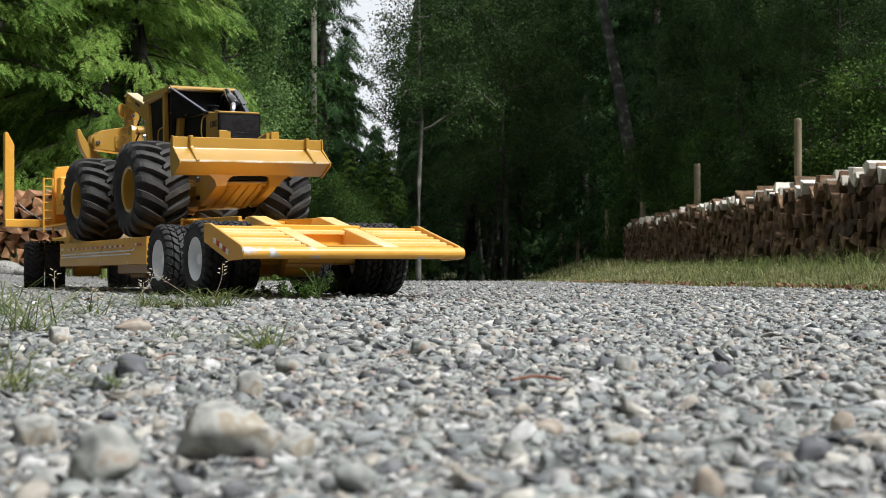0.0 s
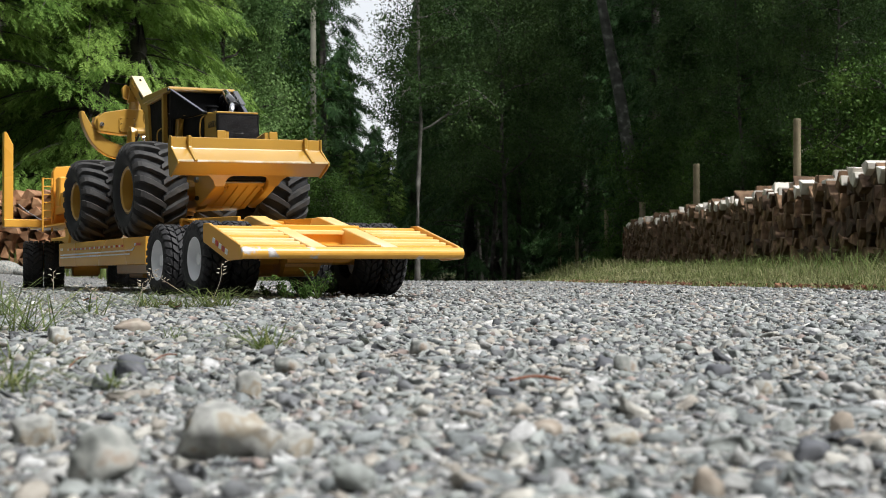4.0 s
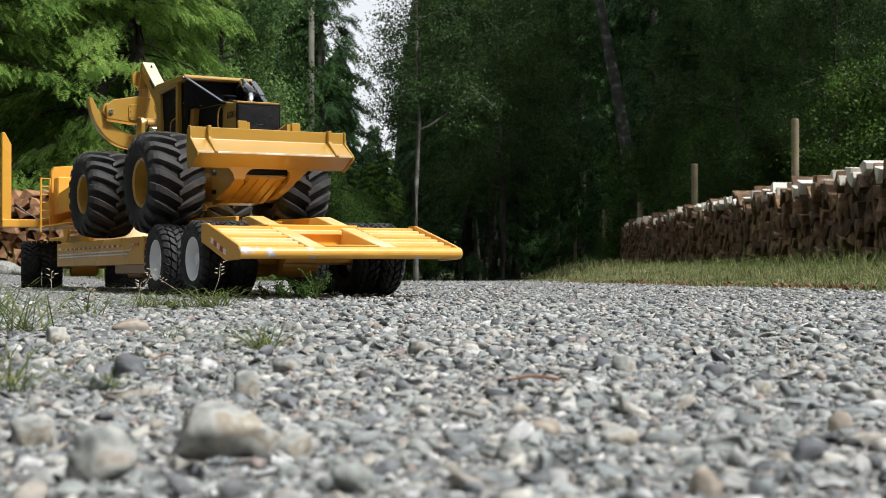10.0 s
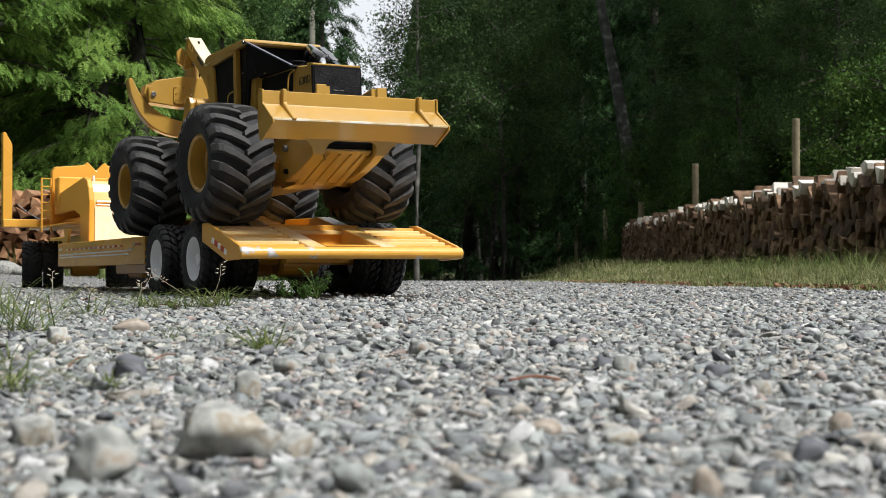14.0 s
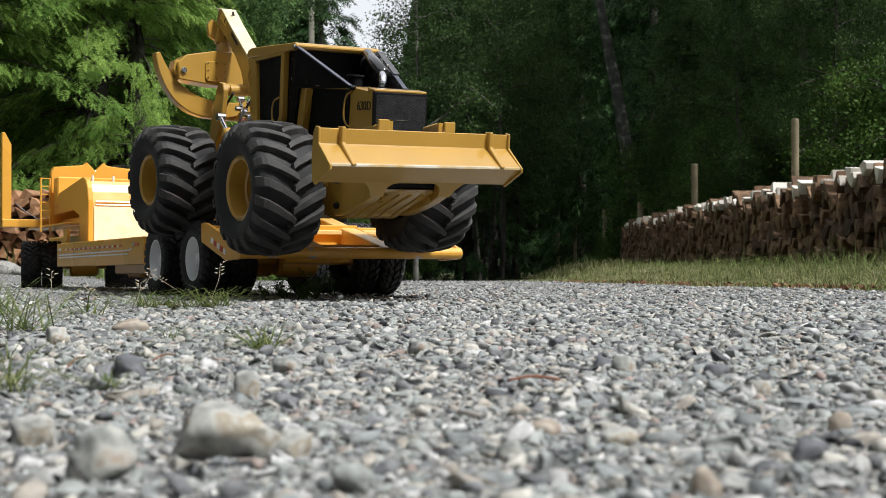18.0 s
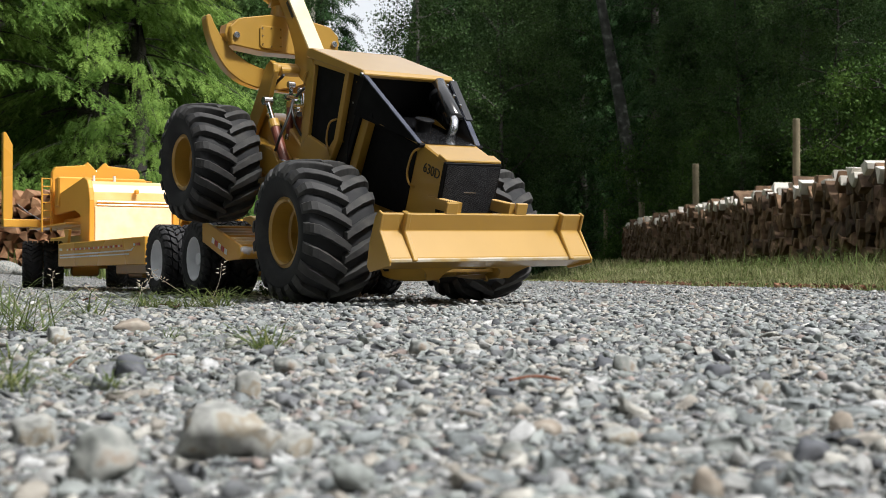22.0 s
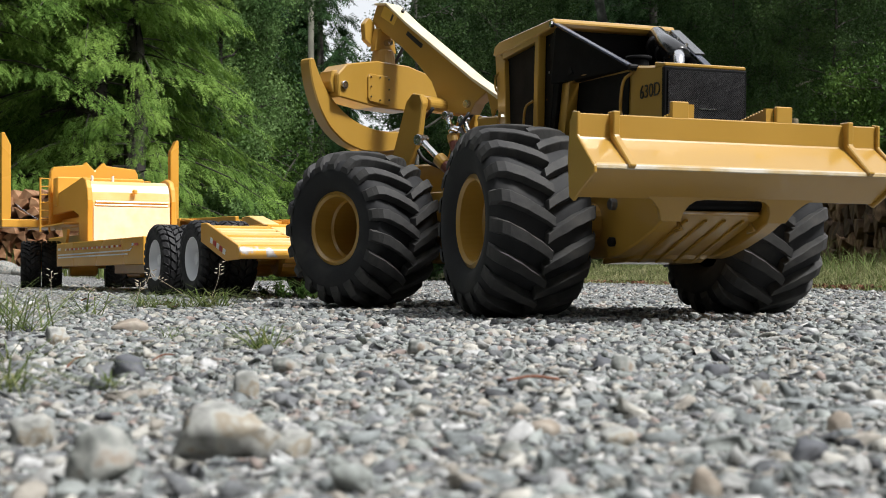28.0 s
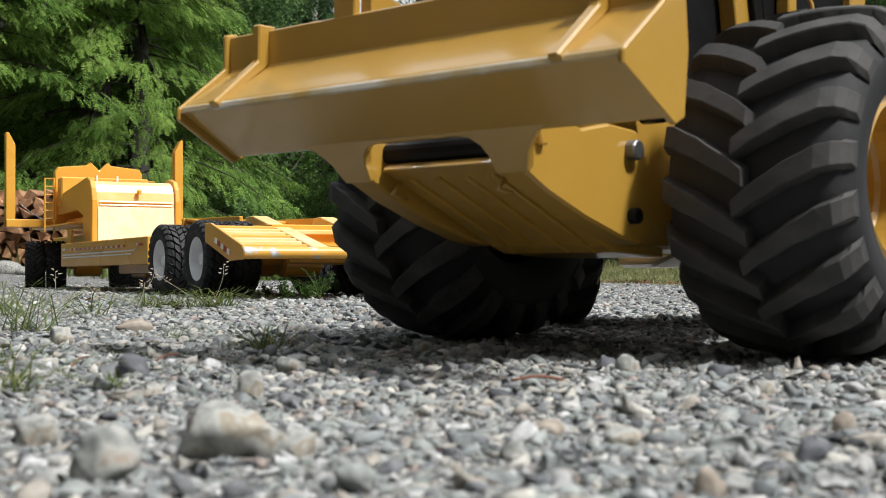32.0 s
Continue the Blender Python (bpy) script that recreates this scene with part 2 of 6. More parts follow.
def ground_rough(n, ln, b):
    """Bare crushed stone between the loose pebbles, grass beyond the edge of the drive."""
    tc = n.new("ShaderNodeTexCoord")
    vo = n.new("ShaderNodeTexVoronoi")
    vo.inputs["Scale"].default_value = 170
    ln(tc.outputs["Object"], vo.inputs["Vector"])
    cr = n.new("ShaderNodeValToRGB")
    e = cr.color_ramp.elements
    e[0].position, e[0].color = 0.0, (0.10, 0.098, 0.094, 1)
    e[1].position, e[1].color = 1.0, (0.34, 0.34, 0.335, 1)
    bw = n.new("ShaderNodeSeparateColor")
    ln(vo.outputs["Color"], bw.inputs[0])
    ln(bw.outputs[0], cr.inputs[0])
    big = n.new("ShaderNodeTexNoise")
    big.inputs["Scale"].default_value = 1.1
    ln(tc.outputs["Object"], big.inputs["Vector"])
    mr = n.new("ShaderNodeMapRange")
    mr.inputs["To Min"].default_value, mr.inputs["To Max"].default_value = 0.7, 1.25
    ln(big.outputs["Fac"], mr.inputs["Value"])
    mul = n.new("ShaderNodeVectorMath")
    mul.operation = "SCALE"
    ln(cr.outputs[0], mul.inputs[0])
    ln(mr.outputs[0], mul.inputs["Scale"])
    at = n.new("ShaderNodeAttribute")
    at.attribute_name = "turf"
    fine = n.new("ShaderNodeTexNoise")
    fine.inputs["Scale"].default_value, fine.inputs["Detail"].default_value = 7, 8
    ln(tc.outputs["Object"], fine.inputs["Vector"])
    add = n.new("ShaderNodeMath")
    add.operation = "ADD"
    ln(at.outputs["Fac"], add.inputs[0])
    ln(fine.outputs["Fac"], add.inputs[1])
    step = n.new("ShaderNodeMapRange")
    step.inputs["From Min"].default_value, step.inputs["From Max"].default_value = 0.9, 1.1
    ln(add.outputs[0], step.inputs["Value"])
    turf = n.new("ShaderNodeValToRGB")
    te = turf.color_ramp.elements
    te.new(0.5)
    for e, (p, c) in zip(te, ((0.3, (0.05, 0.04, 0.022)), (0.5, (0.075, 0.085, 0.03)), (0.72, (0.13, 0.115, 0.055)))):
        e.position, e.color = p, (*c, 1)
    ln(fine.outputs["Fac"], turf.inputs[0])
    mix = n.new("ShaderNodeMixRGB")
    ln(step.outputs[0], mix.inputs[0])
    ln(mul.outputs[0], mix.inputs[1])
    ln(turf.outputs[0], mix.inputs[2])
    ln(mix.outputs[0], b.inputs["Base Color"])
    bu = n.new("ShaderNodeBump")
    bu.inputs["Strength"].default_value, bu.inputs["Distance"].default_value = 0.9, 0.01
    ln(vo.outputs["Distance"], bu.inputs["Height"])
    ln(bu.outputs[0], b.inputs["Normal"])


GRAVELBED = mat("gravel_bed", [(0.3, (0.2, 0.2, 0.2)), (0.7, (0.4, 0.4, 0.4))], 0.9, 0, 40, 5, 0.0, extra=ground_rough)


def build_ground():
    xs = axis([(-400, -40, 8), (-40, -8, 16), (-8, -2, 24), (-2, 3, 70), (3, 8, 20), (8, 40, 16), (40, 400, 8)])
    ys = axis([(-300, -20, 8), (-20, -1, 10), (-1, 0.2, 10), (0.2, 4, 70), (4, 14, 60), (14, 60, 46), (60, 900, 10)])
    v = []
    for y in ys:
        for x in xs:
            v.append((x, y, ground_z(x, y)))
    w = len(xs)
    f = []
    for j in range(len(ys) - 1):
        for i in range(w - 1):
            f.append((j * w + i, j * w + i + 1, (j + 1) * w + i + 1, (j + 1) * w + i))
    me = raw_mesh("ground", v, f, GRAVELBED, True)
    turf = [min(1.0, max(0.0, 0.5 + max(x - verge_x(y), (-2.2 - 0.25 * max(y, 0)) - x, (y - 45) * 0.2) / 0.3)) for x, y, _ in v]
    me.attributes.new("turf", "FLOAT", "POINT").data.foreach_set("value", np.array(turf, np.float32))
    tagged(new("ground", me), "grey crushed-gravel driveway with grassy forest edges", "ground", kind="structure")


build_ground()

def stone_tones(n, ln, b):
    """Each stone its own kind of rock, mottled within."""
    rnd = n.new("ShaderNodeNewGeometry").outputs["Random Per Island"]
    cr = n.new("ShaderNodeValToRGB")
    cr.color_ramp.interpolation = "CONSTANT"
    kinds = ((0.0, (0.10, 0.104, 0.112)), (0.06, (0.21, 0.218, 0.228)), (0.17, (0.295, 0.318, 0.318)), (0.38, (0.37, 0.393, 0.376)), (0.58, (0.45, 0.447, 0.432)), (0.70, (0.42, 0.385, 0.335)),
             (0.76, (0.35, 0.285, 0.255)), (0.79, (0.54, 0.52, 0.47)), (0.90, (0.55, 0.55, 0.545)), (0.96, (0.25, 0.275, 0.26)), (0.985, (0.72, 0.71, 0.69)))
    el = cr.color_ramp.elements
    while len(el) < len(kinds):
        el.new(0.5)
    for e, (p, c) in zip(el, kinds):
        e.position, e.color = p, (*c, 1)
    ln(rnd, cr.inputs[0])
    tc = n.new("ShaderNodeTexCoord")
    no = n.new("ShaderNodeTexNoise")
    no.inputs["Scale"].default_value, no.inputs["Detail"].default_value = 160, 7
    ln(tc.outputs["Object"], no.inputs["Vector"])
    mr = n.new("ShaderNodeMapRange")
    mr.inputs["From Min"].default_value, mr.inputs["From Max"].default_value = 0.25, 0.75
    mr.inputs["To Min"].default_value, mr.inputs["To Max"].default_value = 0.4, 1.1
    ln(no.outputs["Fac"], mr.inputs["Value"])
    mul = n.new("ShaderNodeVectorMath")
    mul.operation = "SCALE"
    ln(cr.outputs[0], mul.inputs[0])
    ln(mr.outputs[0], mul.inputs["Scale"])
    ln(mul.outputs[0], b.inputs["Base Color"])


STONEMAT = mat("pebble_stone", [(0.3, (0.3, 0.3, 0.3)), (0.7, (0.4, 0.4, 0.4))], 0.85, 0, 22, 6, 0.5, 260, extra=stone_tones)


def pebble_shapes(sub, count, rng):
    """Crushed stones: a ball cut by flat faces, more or less angular."""
    bm = bmesh.new()
    bmesh.ops.create_icosphere(bm, subdivisions=sub, radius=1)
    base = np.array([v.co[:] for v in bm.verts])
    faces = np.array([[v.index for v in f.verts] for f in bm.faces])
    bm.free()
    out = []
    for _ in range(count):
        s = base.copy()
        for _ in range(12 if sub > 1 else 7):
            d = rng.normal(size=3)
            d /= np.linalg.norm(d)
            over = s @ d - rng.uniform(0.22, 0.62)
            s -= np.outer(np.maximum(over, 0), d)
        s += rng.normal(scale=0.05 if sub > 1 else 0.13, size=s.shape)
        out.append(s / np.abs(s).max(0))
    return out, faces


def scatter_pebbles(name, n, area, size, sub, rng, big=3.0):
    """Loose stones lying flat over a stretch of the drive: area(rng) gives places."""
    shapes, faces = pebble_shapes(sub, 20, rng)
    k = len(shapes[0])
    xy = area(rng, n)
    n = len(xy)
    sz = size * np.exp(rng.normal(scale=0.55, size=n))
    sz = np.clip(sz, size * 0.45, size * big)
    yaw = rng.uniform(0, 6.283, n)
    tilt = rng.normal(scale=0.3, size=(n, 2))
    pick = rng.integers(0, len(shapes), n)
    scl = np.stack([sz * rng.uniform(0.9, 1.45, n), sz * rng.uniform(0.65, 1.0, n), sz * rng.uniform(0.34, 0.7, n)], 1)
    V = np.stack(shapes)[pick] * scl[:, None, :]
    for a, b, t in ((0, 2, tilt[:, 0]), (1, 2, tilt[:, 1]), (0, 1, yaw)):
        c, s = np.cos(t)[:, None], np.sin(t)[:, None]
        p, q = V[:, :, a] * c - V[:, :, b] * s, V[:, :, a] * s + V[:, :, b] * c
        V[:, :, a], V[:, :, b] = p, q
    z = np.array([ground_z(x, y) for x, y in xy])
    V[:, :, 0] += xy[:, 0:1]
    V[:, :, 1] += xy[:, 1:2]
    V[:, :, 2] += (z - 0.1 * size + scl[:, 2] * rng.uniform(-0.8, 0.45, n) * (1 if size > 0.002 else 0.6))[:, None]
    F = (faces[None] + (np.arange(n) * k)[:, None, None]).reshape(-1, 3)
    return raw_mesh(name, V.reshape(-1, 3), F, STONEMAT, False)


def fan(y0, y1, half=0.40, power=2.0):
    """Places in a wedge of the drive between y0 and y1, thinning outwards."""
    def area(rng, n):
        y = (y0 ** power + rng.uniform(size=n) * (y1 ** power - y0 ** power)) ** (1 / power)
        x = rng.uniform(-1, 1, n) * (half * y + 0.05)
        keep = np.array([b < verge_x(a) + 0.04 * rng.normal() for a, b in zip(y, x)])
        return np.stack([x, y], 1)[keep]
    return area


def build_gravel():
    rng = np.random.default_rng(5)
    for name, n, y0, y1, size, sub, big in (("gravel_near", 16000, 0.25, 0.95, 0.0029, 1, 2.4), ("gravel_near_large", 4200, 0.25, 1.1, 0.0042, 2, 2.2), ("grit_near", 34000, 0.25, 1.0, 0.0015, 1, 1.8), ("gravel_mid", 42000, 0.92, 2.1, 0.0033, 1, 2.6),
                                            ("grit_mid", 20000, 0.95, 1.8, 0.0017, 1, 1.6), ("gravel_far", 44000, 2.05, 4.4, 0.0032, 1, 2.6), ("gravel_beyond", 15000, 4.3, 10.5, 0.0058, 1, 2.0)):
        ob = new("gravel", scatter_pebbles(name, n, fan(y0, y1), size, sub, rng, big))
        tagged(ob, "loose grey and buff crushed gravel on the drive", "gravel", kind="stuff")


build_gravel()


# ---- wheels ----
def lug_tyre(R, half, rim_r, depth):
    """The rounded carcass of a tractor tyre, under its lugs."""
    rc = R - depth
    prof = [(rim_r, -half * 0.74), (rim_r + 0.08 * R, -half * 0.93), (rim_r + 0.26 * R, -half), (rc - 0.16 * R, -half * 0.98), (rc - 0.05 * R, -half * 0.88),
            (rc - 0.01 * R, -half * 0.6), (rc, 0), (rc - 0.01 * R, half * 0.6), (rc - 0.05 * R, half * 0.88), (rc - 0.16 * R, half * 0.98),
            (rim_r + 0.26 * R, half), (rim_r + 0.08 * R, half * 0.93), (rim_r, half * 0.74)]
    bm = lathe(prof, 56)
    for f in bm.faces:
        f.smooth = True
    return bm


def lug_mesh(R, half, lugs, depth, sweep, side):
    """One curved chevron lug of a tractor tyre, at the top of the tyre."""
    bm = bmesh.new()
    rc = R - depth
    wide = math.pi / lugs * 0.54
    rows = []
    keys = np.array(((0.06, 0.0, 1.0), (-0.3, 0.42, 0.995), (-0.62, 0.74, 0.975), (-0.88, 0.95, 0.925), (-1.0, 1.03, 0.80)))
    for q in (0, 0.5, 1, 1.5, 2, 2.5, 3, 3.5, 4):
        y, s, r = (float(np.interp(q, range(5), keys[:, c])) + (0.012 if c == 2 and q in (2.5, 3.5) else 0.03 if c == 1 and q in (0.5, 1.5, 2.5) else 0) for c in range(3))
        a, w, rr = -sweep * s, wide * (0.72 + 0.35 * s), R * r
        low = min(rr - 0.2 * depth, rc * (1 if abs(y) < 0.7 else 0.95 if abs(y) < 0.95 else 0.86)) - 0.004
        rows.append([bm.verts.new((math.sin(a + da) * q, side * y * half, math.cos(a + da) * q)) for da, q in ((-w, low), (-w * 0.74, rr - 0.0012), (-w * 0.66, rr), (w * 0.66, rr), (w * 0.74, rr - 0.0012), (w, low))])
    bm.faces.new(rows[0])
    bm.faces.new(rows[-1][::-1])
    for p, q in zip(rows, rows[1:]):
        for i in range(5):
            bm.faces.new((p[i], q[i], q[i + 1], p[i + 1]))
    bmesh.ops.recalc_face_normals(bm, faces=bm.faces)
    return link("tread_lug", bm, LUGRUBBER)


def block_tyre(R, half, rim_r):
    """The carcass of a road tyre, under its tread blocks."""
    rc = R - 0.0055
    prof = [(rim_r, -half * 0.8), (rim_r + 0.15 * R, -half), (rc - 0.2 * R, -half), (rc - 0.04 * R, -half * 0.9), (rc, -half * 0.7), (rc, half * 0.7),
            (rc - 0.04 * R, half * 0.9), (rc - 0.2 * R, half), (rim_r + 0.15 * R, half), (rim_r, half * 0.8)]
    bm = lathe(prof, 52)
    for f in bm.faces:
        f.smooth = True
    return bm


BLOCKS = 26
BLOCK_ROWS = ((-1.0, -0.52, 0.0, 0.05), (-0.47, -0.03, 0.5, 0.07), (0.03, 0.47, 0.0, -0.07), (0.52, 1.0, 0.5, -0.05))


def block_mesh(R, half, y0, y1, lead):
    """One slanted six-sided tread block at the top of the tyre."""
    rc, w = R - 0.0055, math.pi / BLOCKS * 0.84
    bm = bmesh.new()
    lo, mid, hi = [], [], []
    ym = (y0 + y1) / 2
    for y, da in ((y0, -w * 0.72), (ym, -w), (y1, -w * 0.72), (y1, w * 0.72), (ym, w), (y0, w * 0.72)):
        aa = da + lead * (1 if y == y1 else -1 if y == y0 else 0)
        edge = abs(y) > 0.9
        for lst, q, f in ((lo, rc - (0.014 if edge else 0.003), 1.0), (mid, R - (0.006 if edge else 0) - 0.001, 0.97), (hi, R - (0.006 if edge else 0), 0.88)):
            a, yy = aa * f, (ym + (y - ym) * f) * half
            lst.append(bm.verts.new((math.sin(a) * q, yy, math.cos(a) * q)))
    bm.faces.new(hi)
    for p, q in ((lo, mid), (mid, hi)):
        for i in range(6):
            bm.faces.new((p[i], p[(i + 1) % 6], q[(i + 1) % 6], q[i]))
    bmesh.ops.recalc_face_normals(bm, faces=bm.faces)
    return link("tread_block", bm, RUBBERDARK)


BLOCK_KINDS = {}


def tread(w, R, half):
    """The staggered rows of tread blocks, shared between all tyres of one width."""
    if half not in BLOCK_KINDS:
        BLOCK_KINDS[half] = [block_mesh(R, half, y0, y1, lead) for y0, y1, _, lead in BLOCK_ROWS]
    for me, (_, _, off, _) in zip(BLOCK_KINDS[half], BLOCK_ROWS):
        for k in range(BLOCKS):
            ob = new("tread_block", me)
            ob.parent, ob.matrix_basis = w, Matrix.Rotation(2 * math.pi * (k + off) / BLOCKS, 4, "Y")


def dish(rim_r, half, out, hub, deep):
    """A deep wheel rim, open to the side out (1 or -1), with its flange, well and centre disc."""
    p = [(rim_r * 1.07, out * half * 0.76), (rim_r * 1.09, out * half * 0.82), (rim_r * 1.0, out * half * 0.86), (rim_r * 0.93, out * half * 0.80),
         (rim_r * 0.90, out * half * 0.35), (rim_r * 0.84, out * half * 0.30), (rim_r * 0.82, out * half * (0.3 - deep)), (hub, out * half * (0.22 - deep)), (hub * 0.9, out * half * (0.4 - deep)),
         (0.0005, out * half * (0.42 - deep))]
    return lathe(p, 40)


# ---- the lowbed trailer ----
# worn yellow, creamed further so the colour carries the sunlit highlights
PALEYELLOW = mat("worn_highlit_yellow", [(0.35, (0.80, 0.50, 0.15)), (0.55, (0.83, 0.58, 0.25)), (0.7, (0.86, 0.70, 0.45))], 0.4, 0, 8, 5, 0.05, 60, coat=0.25)
TR = pose(-0.3121, 2.6424, -0.0048) @ Matrix.Rotation(0.5264 - math.pi / 2, 4, "Z") @ Matrix.Rotation(-0.0093, 4, "Y")
# stations along the frame: drawn length, true length, width factor, height factor above the deck
STATIONS = np.array([(-1.80, -2.16, 1.09, 1.08), (-1.426, -1.744, 1.09, 1.08), (-0.994, -1.199, 1.066, 1.12), (-0.88, -1.055, 1.064, 1.12), (-0.378, -0.4265, 1.06, 1.0), (-0.209, -0.2453, 1.02, 1.0), (0.0, 0.0, 1.0, 1.0), (0.4, 0.43, 1.0, 1.0)])


def station(x, column=1):
    return float(np.interp(x, STATIONS[:, 0], STATIONS[:, column]))


def lofted(bm):
    """The frame's pattern brought to its true stations, widths and heights."""
    for v in bm.verts:
        x, y, z = v.co
        low = 1.06 if x < -0.3 else 1.01
        v.co = (station(x), y * station(x, 2), min(z, 0.127) * low + max(0.0, z - 0.127) * station(x, 3))
    return bm
TW, TH_W, TR_R = 0.2275, 0.0285, 0.0786


def turned(x):
    """An axle's place along the trailer; the front one is steered a little."""
    return Matrix.Translation((station(x), 0, 0)) @ Matrix.Rotation(-0.216 if x < -1 else 0.0, 4, "Z")


def trailer_wheel(parent, x, y, out, half=TH_W):
    w = part("wheel", rod((0, -0.016, 0), (0, 0.016, 0), 0.012, 12), WHITEPAINT, parent, "white hub of a dual wheel")
    w.matrix_basis = turned(x) @ Matrix.Translation((0, y, TR_R)) @ Matrix.Rotation(random.uniform(0, 6), 4, "Y")
    part("tyre", block_tyre(TR_R, half, TR_R * 0.53), RUBBERDARK, w, "black chunky-tread rubber tyre")
    tread(w, TR_R, half)
    part("rim", dish(TR_R * 0.56, half, out, 0.017, 0.4), WHITEPAINT, w, "white painted deep-dish rim", True)


def build_trailer():
    t = thing("lowbed_trailer", "yellow scale-model lowbed trailer with white dual wheels parked on gravel", "trailer", at=TR)
    # low deck
    part("deck", lofted(box((-0.99, -0.175, 0.085), (-0.34, 0.175, 0.127), 0.002)), ORANGE, t)
    for s in (-1, 1):
        b = part("side_board", lofted(prism([(-0.992, 0.066), (-0.33, 0.066), (-0.33, 0.127), (-0.992, 0.127)], s * 0.176, s * 0.201, 0.0015)), ORANGE, t, "yellow side board with reflective stripes")
        if s < 0:
            for k in range(24):
                x = -0.91 + k * 0.0185
                part("reflector", lofted(box((x, -0.2022, 0.107), (x + 0.0085, -0.2012, 0.112), 0)), RED if k % 2 else WHITEPAINT, b)
            for x in (-0.975, -0.962, -0.40, -0.385, -0.37):
                part("reflector", lofted(box((x, -0.2022, 0.108), (x + 0.008, -0.2012, 0.114), 0)), RED if x > -0.4 else WHITEPAINT, b)
            part("stripe", lofted(prism([(-0.975, 0.098), (-0.42, 0.100), (-0.405, 0.104), (-0.399, 0.104), (-0.415, 0.097), (-0.975, 0.094)], -0.2022, -0.2012, 0)), WHITEPAINT, b, "white painted stripe")
            part("stripe", lofted(prism([(-0.975, 0.091), (-0.43, 0.092), (-0.43, 0.089), (-0.975, 0.0875)], -0.2022, -0.2012, 0)), WHITEPAINT, b, "white painted stripe")
    for k in range(9):
        x = -0.97 + k * 0.072
        part("deck_rib", lofted(box((x, -0.172, 0.127), (x + 0.022, -0.12, 0.1295), 0.0015)), ORANGE, t)
        part("deck_rib", lofted(box((x, 0.12, 0.127), (x + 0.022, 0.172, 0.1295), 0.0015)), ORANGE, t)
    part("belly_frame", lofted(box((-0.95, -0.06, 0.045), (-0.1, 0.06, 0.084), 0.003)), ORANGE, t)
    part("jack_box", lofted(box((-0.97, -0.02, 0.035), (-0.86, 0.1, 0.083), 0.004)), ORANGE, t)
    # bulkhead and frame above the rear wheels
    part("bulkhead", lofted(box((-0.338, -0.122, 0.085), (-0.326, 0.122, 0.169), 0.0015)), ORANGE, t)
    part("wheel_frame", lofted(box((-0.325, -0.10, 0.09), (0.09, 0.10, 0.146), 0.002)), ORANGE, t)
    part("top_plate", lofted(box((-0.325, -0.118, 0.163), (-0.26, 0.118, 0.169), 0.001)), ORANGE, t)
    for s in (-1, 1):
        part("frame_rail", lofted(box((-0.325, s * 0.1 - 0.004, 0.146), (-0.06, s * 0.1 + 0.004, 0.169), 0.001)), ORANGE, t)
        # centre beams of the tail, falling to the rear bar
        part("tail_beam", lofted(prism([(-0.06, 0.146), (-0.05, 0.166), (-0.02, 0.168), (0.268, 0.097), (0.262, 0.075), (0.1, 0.09), (-0.06, 0.1)], s * 0.060, s * 0.094, 0.0015)), PALEYELLOW, t, "worn yellow tail-ramp beam painted pale as if sunlit")
        # ribbed approach ramps
        a, b = sorted((s * 0.0945, s * TW))
        r = part("ramp", lofted(prism([(0.08, 0.136), (0.265, 0.087), (0.262, 0.079), (0.22, 0.083), (0.08, 0.122)], a, b, 0.001)), ORANGE, t, "yellow ribbed loading ramp with scuffed edge")
        for k in range(7):
            f = (k + 0.3) / 7
            x, z = 0.082 + f * 0.172, 0.1365 - f * 0.0457
            part("rib", lofted(prism([(x - 0.004, z + 0.001), (x - 0.003, z + 0.0078), (x + 0.009, z + 0.0062), (x + 0.0105, z - 0.003)], a + 0.001, b - 0.001, 0.0012)), PALEYELLOW if k % 3 else ORANGE, r)
        e = s * TW
        c = part("ramp_cheek", lofted(prism([(0.075, 0.146), (0.105, 0.146), (0.262, 0.1), (0.274, 0.087), (0.262, 0.074), (0.2, 0.072), (0.075, 0.11)], min(e, e + s * 0.006), max(e, e + s * 0.006), 0.0012)), ORANGE, t)
        if s < 0:
            for k in range(5):
                x = 0.145 + k * 0.017
                m = Matrix.Translation((x, e - 0.0068, 0.112 - k * 0.0055)) @ Matrix.Rotation(radians(16), 4, "Y")
                part("reflector", box((-0.006, -0.0006, -0.005), (0.006, 0.0006, 0.005), 0, m), (WHITEPAINT, RED)[k % 2], c)
    part("recess_pan", lofted(box((-0.02, -0.06, 0.098), (0.255, 0.06, 0.102), 0.001)), ORANGE, t)
    part("cross_plate", lofted(prism([(0.03, 0.148), (0.10, 0.134), (0.10, 0.126), (0.03, 0.14)], -0.06, 0.06, 0.001)), PALEYELLOW, t, "worn cross plate between the tail beams, painted bright as if sunlit")
    part("rear_bar", rod((0.286, -TW - 0.008, 0.087), (0.286, TW + 0.008, 0.087), 0.0116, 20, 0.002), SCUFFED, t, "yellow round rear bar with paint scuffed to primer")
    part("under_bar", lofted(rod((0.10, -0.07, 0.075), (0.10, 0.07, 0.075), 0.008, 12)), ORANGE, t)
    # axles and wheels
    for x in (0.0, -0.209, -1.426):
        part("axle", rod((0, -0.16, TR_R), (0, 0.16, TR_R), 0.013, 14), ORANGE, t).matrix_basis = turned(x)
        part("axle_housing", rod((0, -0.045, TR_R - 0.008), (0, 0.045, TR_R - 0.008), 0.03, 20, 0.006), ORANGE, t).matrix_basis = turned(x)
        for s in (-1, 1):
            edge, half = (0.197, 0.0318) if x < -1 else (TW, TH_W)
            trailer_wheel(t, x, s * (edge - half), s, half)
